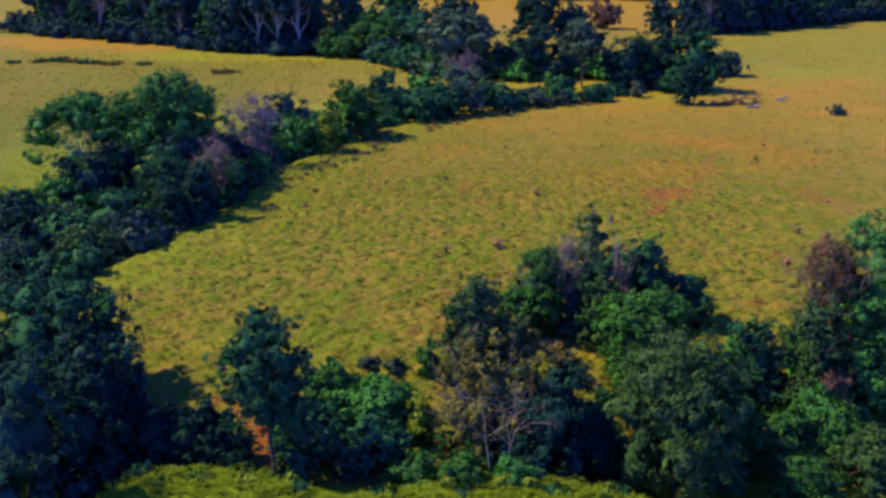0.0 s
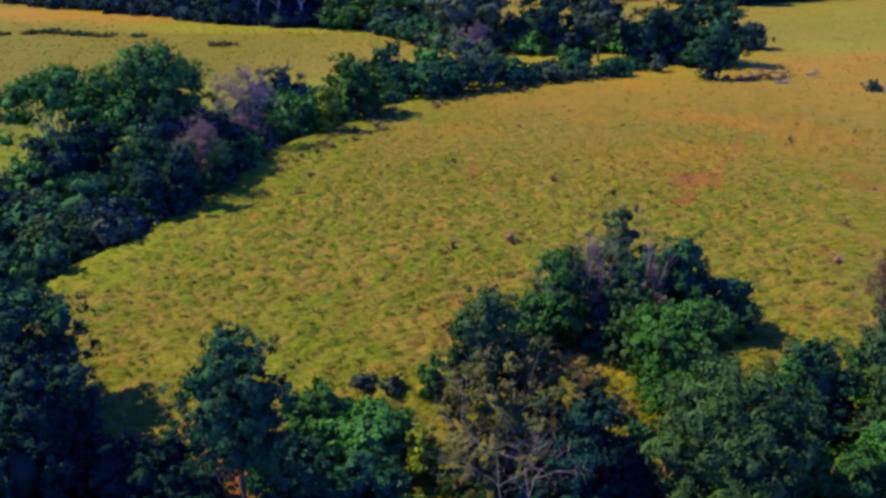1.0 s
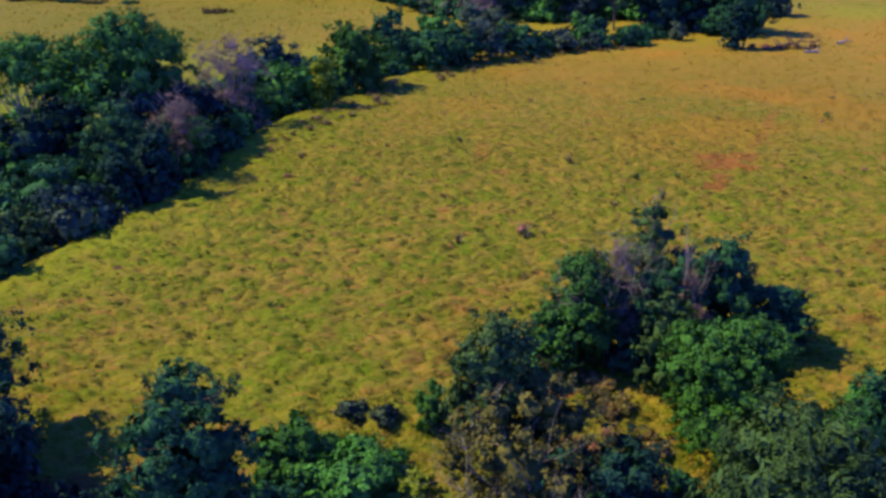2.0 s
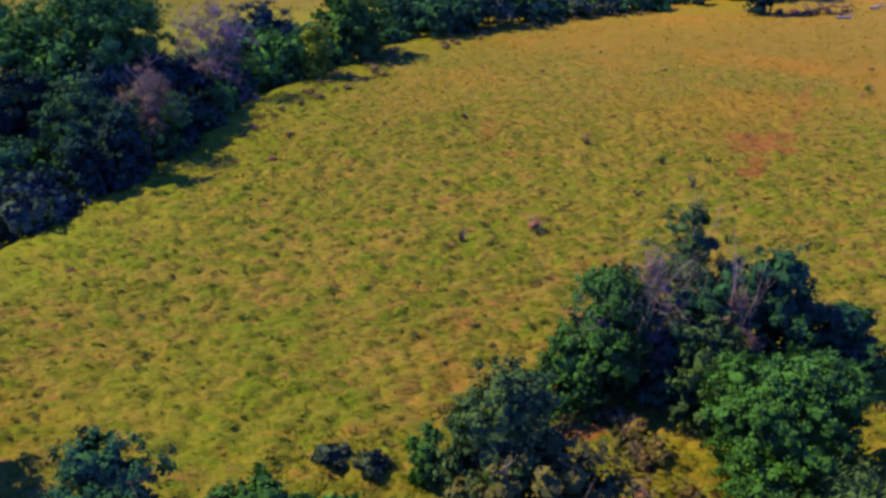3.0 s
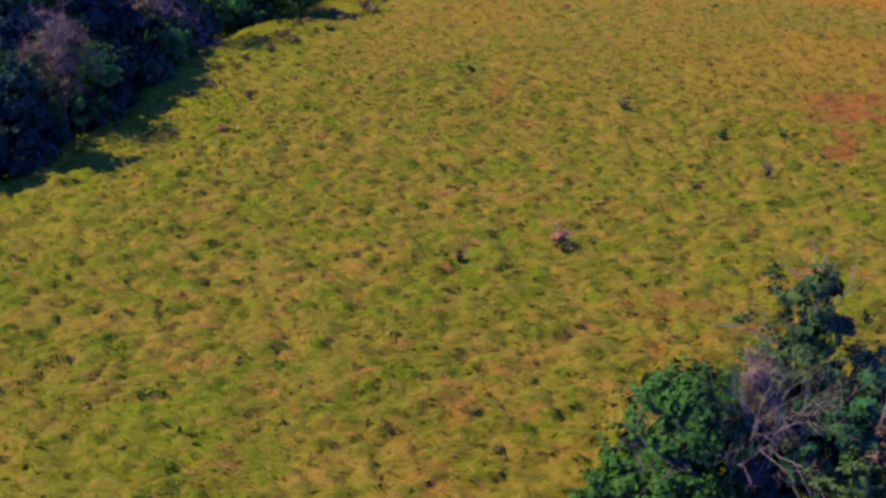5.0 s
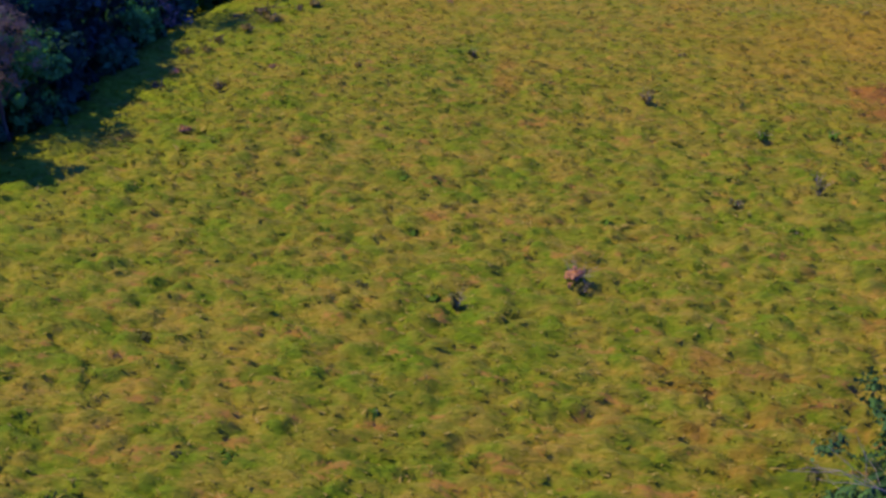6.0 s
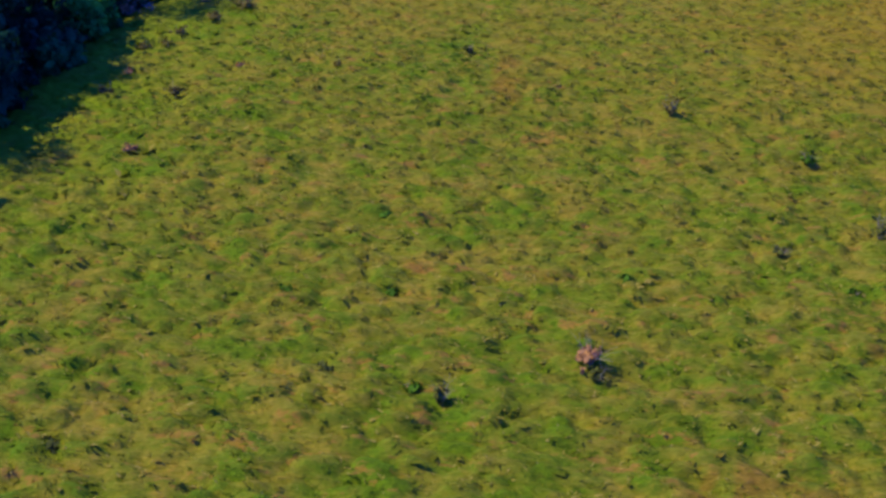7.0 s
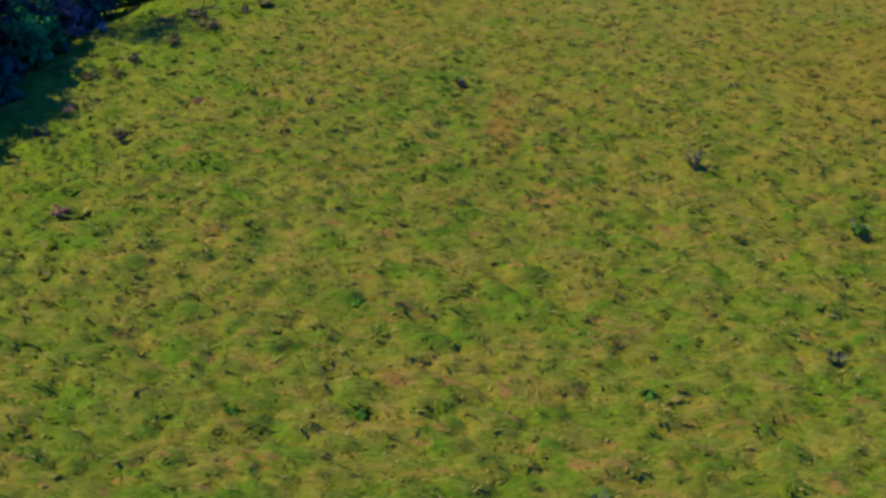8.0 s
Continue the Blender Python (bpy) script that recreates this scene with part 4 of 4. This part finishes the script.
def undergrowth(x, y, scale, tall=1.0):
    ob = copy_thing(low[3 if y > 225 else int(brush.choice(3, p=(0.6, 0.22, 0.18)))], pose(x, y, float(ground_z(x, y)) - 0.1, 0, 0, brush.uniform(0, 360)))
    ob.scale = (scale, scale, scale * tall)


for k in range(95):
    y = 64 + 106 * (k + brush.random()) / 95
    back = 15 * brush.random() ** 1.4
    undergrowth(float(field_edge(y)) - 1.6 - back, y, brush.uniform(0.6, 0.9) + 0.06 * min(back, 10), brush.uniform(0.9, 1.3))
for k in range(34):
    x = -30 + 55 * (k + brush.random()) / 34
    if not -16.5 < x < -11 and not -3.6 < x < -2.4:
        undergrowth(x, float(bank_top(x)) + brush.uniform(-3.2, -1.2), brush.uniform(0.45, 0.8), brush.uniform(0.8, 1.2))
for k in range(44):
    x = -48 + 79 * (k + brush.random()) / 44
    undergrowth(x, 196 + 42 * float(smooth(-12, -45, x)) - 16 * float(smooth(12, 34, x)) + brush.uniform(-3, 6), brush.uniform(1.2, 2.2))
for k in range(46):
    x = -160 + 108 * (k + brush.random()) / 46
    undergrowth(x, 236 + max(0.0, -x - 60) * 0.62 + brush.uniform(-1, 6), brush.uniform(1.3, 2.4))
for k in range(30):
    x = 46 + 105 * (k + brush.random()) / 30
    undergrowth(x, 296 + 0.95 * (x - 48) + brush.uniform(0, 8), brush.uniform(1.6, 2.6))

# ---- grass ----


def grass(rng, count, x0, x1, y0, y1, tall, blades=5, wide=1.0, everywhere=False, lodged=False, fade=False):
    """Tussocks of bent blades, rooted on the ground."""
    x, y = rng.uniform(x0, x1, count), rng.uniform(y0, y1, count)
    keep = np.full(count, everywhere) & (turned(x, y, 2.4, 63) > -0.3) & (rng.random(count) > smooth(y1 - 45, y1, y)) & (rng.random(count) > smooth(x1 - 20, x1, x))
    keep |= (y < 48) & (rng.random(count) < smooth(27, 38, y + 3 * turned(x, y, 4, 62)) * smooth(-32, -18, x + 3 * turned(x, y, 5, 64)) * (1 - smooth(18, 32, x + 3 * turned(x, y, 5, 64))))
    keep |= (y > 48) & (rng.random(count) > smooth(118, 172, y)) & (rng.random(count) > smooth(30, 58, x)) & (x > field_edge(y) - 1)
    if fade:
        keep &= rng.random(count) < smooth(y0, y0 + 10, y) * (1 - smooth(y1 - 34, y1, y)) * smooth(x0, x0 + 8, x) * (1 - smooth(x1 - 10, x1, x))
    keep &= ground_cover(x, y)["soil"] < rng.uniform(0.25, 0.9, count)
    x, y = x[keep], y[keep]
    cover = ground_cover(x, y)
    n = len(x)
    z = ground_z(x, y) + (0 if everywhere else grass_lumps(x, y)) - 0.03
    root = np.repeat(np.stack([x, y, z], -1), blades, 0) + rng.normal(0, 0.07, (n * blades, 3)) * [1, 1, 0]
    m = n * blades
    a = rng.uniform(0, 6.283, m)
    high = tall * rng.uniform(0.5, 1.3, m) * np.repeat(rng.uniform(0.6, 1.25, n), blades)
    out = high * rng.uniform(0.7, 2.6, m)
    if lodged:
        # long blades laid over by wind and hooves, each tussock its own way
        turn = 0.9 * turned(x, y, 7, 71) + math.pi * (rng.random(n) < 0.5) + rng.normal(0, 0.4, n)
        a = np.repeat(turn, blades) + rng.normal(0, 0.4, m)
        high = high * 0.62
        out = high * rng.uniform(2.2, 5.0, m)
    way = np.stack([np.cos(a), np.sin(a), np.zeros(m)], -1)
    side = np.stack([-np.sin(a), np.cos(a), np.zeros(m)], -1) * (0.02 + 0.03 * rng.random(m))[:, None] * wide
    tip = root + way * out[:, None] + np.stack([np.zeros(m), np.zeros(m), high], -1)
    verts = np.stack([root - side, root + side, tip], 1).reshape(-1, 3)
    me = mesh_from("pasture_grass", verts, np.arange(m * 3).reshape(-1, 3), 3)
    for key in ("lush", "dry"):
        me.attributes.new(key, "FLOAT", "POINT").data.foreach_set("value", np.repeat(cover[key], blades * 3).astype(np.float32))
    return me


rng = np.random.default_rng(5)
BLADES = pasture_material("grass_blades", True)
me = grass(rng, 76000, -32, 58, 51, 172, 0.10, 4, 1.3, lodged=True)
me.materials.append(BLADES)
tagged(new("pasture_grass", me), "tussocky green and straw-coloured pasture grass", "grass", kind="stuff")
me = grass(rng, 34000, -32, 30, 54, 128, 0.09, 4, 0.8, fade=True)
me.materials.append(BLADES)
tagged(new("upright_grass", me), "short upright green and straw-coloured grass", "grass", kind="stuff")
me = grass(rng, 24000, -33, 33, 25, 46, 0.16, 6)
me.materials.append(pasture_material("creek_blades", True, True))
tagged(new("creek_grass", me), "long green grass on the creek flat", "grass", kind="stuff")
me = grass(rng, 4200, -21, 13, 38.2, 43.2, 0.17, 6)
me.materials.append(bpy.data.materials["creek_blades"])
tagged(new("creek_fringe_grass", me), "tall green grass fringe beside the creek", "grass", kind="stuff")
me = grass(rng, 1800, -10, 12, 51, 58, 0.15, 6)
me.materials.append(BLADES)
tagged(new("rough_grass", me), "long rough grass along the paddock margin", "grass", kind="stuff")
me = grass(rng, 13000, -24, 130, 114, 310, 0.16, 4, 4.0, True)
me.materials.append(BLADES)
tagged(new("far_pasture_grass", me), "coarse grass tufts in the far pasture", "grass", kind="stuff")
me = grass(rng, 14000, -150, -14, 84, 265, 0.2, 4, 5.0, True)
me.materials.append(BLADES)
tagged(new("far_paddock_grass", me), "coarse grass tufts in the far paddock", "grass", kind="stuff")

# ---- dead trees ----
bare_tree("dead_tree", "bleached leafless tree with crooked branches", 1.7, 42.3, 6.2, 501, BARK_PALE, (0.05, -0.05, 1), 4, 0.032, spread_by=0.7)
bare_tree("dead_tree", "leaning dead branch bleached pale grey", 2.1, 42.3, 5.0, 507, BARK_PALE, (0.3, -0.1, 1), 3, 0.032, spread_by=0.9)
bare_tree("dead_tree", "grey leafless twiggy tree in a thicket", 6.1, 61.4, 7.0, 502, BARK_PALE, (-0.05, -0.05, 1), 4, 0.035, leaf=LEAF_TWIG, count=4200, width=2.3, spread_by=0.5)
bare_tree("dead_tree", "pale grey tangle of dead twigs in a thicket", 5.8, 60.9, 5.8, 531, BARK_GREY, (-0.05, -0.1, 1), 4, 0.035, spread_by=0.7)
bare_tree("dead_tree", "grey dead tree with a bare upright spike", 9.6, 62.4, 6.8, 523, BARK_GREY, (0.0, 0.0, 1), 2, 0.05, spread_by=0.25)
bare_tree("dead_tree", "pale grey tangle of dead twigs in a thicket", 9.7, 61.2, 5.9, 524, BARK_PALE, (-0.03, -0.05, 1), 3, 0.03, leaf=LEAF_TWIG, count=1300, width=1.5, spread_by=0.35)
plant("tree", "dark green tree filling the thicket", "tree", 8.0, 61.6, 3.6, 6.0, "dome", LEAF_DARK, seed=511, count=11200, size=0.18, low=0.03, lobes=10, clump=0.35)
plant("tree", "dark green tree filling the thicket", "tree", 9.4, 63.0, 3.6, 6.6, "dome", LEAF_DARK, seed=514, count=9800, size=0.18, low=0.03, lobes=10, clump=0.35)
plant("shrub", "dark shrub low in the thicket", "shrub", 6.6, 61.2, 3.0, 3.4, "dome", LEAF_DARK, seed=512, count=8400, size=0.164, low=0.03, lobes=9, clump=0.32)
plant("shrub", "bright broad-leaved shrub at the thicket edge", "shrub", 2.5, 60.5, 3.2, 4.3, "dome", LEAF_BRIGHT, seed=513, count=7000, size=0.18, low=0.03, lobes=8, clump=0.32)
bare_tree("dead_tree", "grey leafless tree beside the paddock", -29.6, 93.0, 6.5, 505, BARK_PALE, (0.05, 0, 1), 4, 0.09)
bare_tree("dead_tree", "brown leafless twiggy tree on the bank", 21.5, 53.5, 10.0, 506, BARK_GREY, (0.05, 0, 1), 4, 0.05, leaf=LEAF_BROWN, count=1800, width=3.5)

# ---- weeds in the paddock ----


def weed(x, y, high, wide, label, leaf, seed, count=260, bark=None, size=0.11):
    """A dry or dark weed: a few stalks with small leaves."""
    rng = np.random.default_rng(seed)
    base = thing("weed", x, y, label, "weed", "weeds in the paddock")
    base.location.z += float(grass_lumps(x, y)) * 0.5
    stalks = []
    for _ in range(5):
        w = np.array([*rng.normal(0, 0.35 * wide / high, 2), 1.0])
        branching(rng, (0, 0, 0), w / np.linalg.norm(w), high * rng.uniform(0.6, 0.9), 0.018, 1, stalks, 0.5)
    part("stem", tubes(stalks, 3), bark or BARK_GREY, base)
    part("foliage", leaves(rng, [(0, 0, high * 0.4, wide / 2, wide / 2, high * 0.45)], count, size, 0.5, 0.12, 0, 0.3), leaf, base)
    return base


RED, DARK, GREY = "reddish-brown dry weed standing in the pasture", "dark green weed standing in the pasture", "grey-green weed clump in the pasture"
weed(0.1, 80.0, 1.0, 1.5, RED, LEAF_RUST, 601, 420)
weed(0.5, 79.5, 0.5, 1.0, DARK, LEAF_OLIVE, 602)
weed(3.5, 99.5, 0.85, 1.0, DARK, LEAF_THISTLE, 603)
weed(-4.1, 77.6, 0.8, 0.5, DARK, LEAF_OLIVE, 604, 120)
weed(10.7, 89.2, 1.0, 0.8, DARK, LEAF_OLIVE, 605, 200)
weed(6.9, 87.5, 0.5, 0.8, DARK, LEAF_OLIVE, 606)
weed(-20.5, 98.9, 0.7, 1.2, GREY, LEAF_THISTLE, 607, 400)
weed(-20.2, 92.5, 0.35, 1.1, RED, LEAF_RUST, 608)
weed(-6.9, 106.5, 0.6, 0.9, DARK, LEAF_OLIVE, 609)
weed(9.0, 95.0, 0.6, 0.6, DARK, LEAF_WEED, 610)
weed(27.8, 86.8, 0.9, 1.1, GREY, LEAF_THISTLE, 611)
weed(24.6, 76.9, 0.9, 1.2, RED, LEAF_RUST, 612)
weed(30.5, 121.0, 0.8, 1.2, DARK, LEAF_WEED, 613)
weed(12.5, 95.5, 0.5, 1.0, DARK, LEAF_WEED, 614)
scatter = np.random.default_rng(19)
for k in range(28):
    y = scatter.uniform(66, 140)
    x = scatter.uniform(float(field_edge(y)) + 2, 44)
    kind = int(scatter.integers(0, 3))
    weed(round(float(x), 1), round(float(y), 1), scatter.uniform(0.2, 0.4), scatter.uniform(0.4, 0.9), (RED, DARK, GREY)[kind], (LEAF_RUST, LEAF_THISTLE, LEAF_DRY)[kind], 620 + k, 160)
# low leafy weeds between the tussocks
for k in range(24):
    weed(round(float(scatter.uniform(-15, 17)), 1), round(float(scatter.uniform(62, 96)), 1), scatter.uniform(0.14, 0.24), scatter.uniform(0.4, 0.7), "low dark green weed among the grass tussocks", LEAF_WEED if k % 2 else LEAF_OLIVE, 660 + k, 90, None, 0.14)
# rough growth along the far edge of the paddock
for k in range(46):
    y = 113 + 1.15 * k
    x = float(field_edge(y)) + scatter.uniform(0.8, 6.5)
    weed(x, y, scatter.uniform(0.4, 0.8), scatter.uniform(0.7, 2.2), GREY, (LEAF_DRY, LEAF_THISTLE, LEAF_DRY)[k % 3], 700 + k, 200, None, 0.17)
for k, (x, y) in enumerate(((-23.6, 107.6), (-24.9, 105.4), (-22.4, 110.2), (-21.2, 112.6), (-24.2, 99.0))):
    weed(x, y, scatter.uniform(0.4, 0.7), scatter.uniform(0.7, 1.3), GREY, LEAF_DRY if k % 2 else LEAF_THISTLE, 750 + k, 260, None, 0.13)

# tall dry grass in the gap between the creek-side trees
for k in range(12):
    weed(round(float(scatter.uniform(3.2, 6.4)), 1), round(float(scatter.uniform(51.5, 55.0)), 1), scatter.uniform(0.6, 1.1), scatter.uniform(0.9, 1.5), "tall dry grass clump between creek-side trees", (LEAF_DRY, LEAF_OLIVE, LEAF_RUST)[k % 3], 760 + k, 300, None, 0.2)
gap = np.random.default_rng(23)
for k in range(18):
    y = float(gap.uniform(54.0, 60.0))
    weed(round(4.9 + 0.55 * (59 - y) + float(gap.uniform(-0.9, 1.0)), 1), round(y, 1), gap.uniform(0.5, 1.0), gap.uniform(0.9, 1.6), "tall olive grass clump in a gap of the thicket", (LEAF_OLIVE, LEAF_THISTLE, LEAF_OLIVE, LEAF_DRY)[k % 4], 780 + k, 320, None, 0.2)

# ---- far details ----
def fallen_log(x, y, length, radius, turn, seed, bark=None):
    """A length of dead timber with a few broken limbs."""
    rng = np.random.default_rng(seed)
    log = thing("fallen_log", x, y, "broken grey timber lying in the pasture", "log", "timber in the pasture", 0)
    limbs = []
    branching(rng, (0, 0, radius), (math.cos(turn), math.sin(turn), 0.04), length, radius, 2 if length > 3 else 1, limbs, 0.5, 0.0)
    part("trunk", tubes(limbs[:3], 7), bark or BARK_GREY, log)
    part("branches", tubes(limbs[3:], 4), bark or BARK_GREY, log)


for k, (x, y, long, way) in enumerate(((-22.9, 122.3, 1.5, 0.15), (-21.2, 122.8, 1.2, 2.9), (-24.5, 113.4, 1.1, 0.5), (-23.5, 114.9, 1.4, 0.2))):
    fallen_log(x, y, long, 0.09, way, 30 + k, BARK)
fallen_log(33.2, 166.5, 4.2, 0.22, 0.2, 15, BARK)
fallen_log(35.8, 167.2, 2.4, 0.30, 2.6, 16, BARK)
fallen_log(31.6, 165.0, 2.0, 0.25, 0.9, 17, BARK)
fallen_log(38.6, 166.2, 3.2, 0.20, 3.0, 18, BARK)
fallen_log(37.0, 163.0, 1.6, 0.22, 0.1, 19, BARK_PALE)
fallen_log(43.5, 171.0, 1.4, 0.25, 0.4, 20, BARK_PALE)
for k, x in enumerate((30.4, 32.6, 34.6, 36.9, 39.4)):
    weed(x, 167.5 + 1.2 * math.sin(2.1 * k), 0.8, 2.0, RED, LEAF_RUST if k % 2 else LEAF_BROWN, 780 + k, 420, None, 0.25)
plant("shrub", "small dark bush alone in the far pasture", "shrub", 49.6, 157.5, 3.2, 1.6, "dome", LEAF_GREY, seed=801, count=900, size=0.35, low=0.02, lobes=6, clump=0.4)
for k, (x, y, wide, high) in enumerate(((-116, 215.5, 4.0, 0.5), (-111, 218.0, 5.5, 0.8), (-107, 219.5, 6.5, 1.1), (-103, 218.5, 7.0, 0.9), (-98, 216.5, 6.0, 0.6), (-93, 215.0, 7.5, 0.5), (-86, 216.0, 5.0, 0.4))):
    plant("shrub", "low flat patch of rushes in the far paddock", "shrub", x, y, wide, high, "dome", LEAF_OLIVE if k % 2 else LEAF_DARK, seed=810 + k, count=1500, size=0.32, slim=0.3, low=0.02, lobes=6, clump=0.5, group="far paddock rushes")
plant("shrub", "dry brown shrub in the far paddock", "shrub", -62.6, 203.0, 6.0, 0.6, "dome", LEAF_THISTLE, seed=820, count=900, size=0.4, low=0.02, lobes=6, clump=0.5)
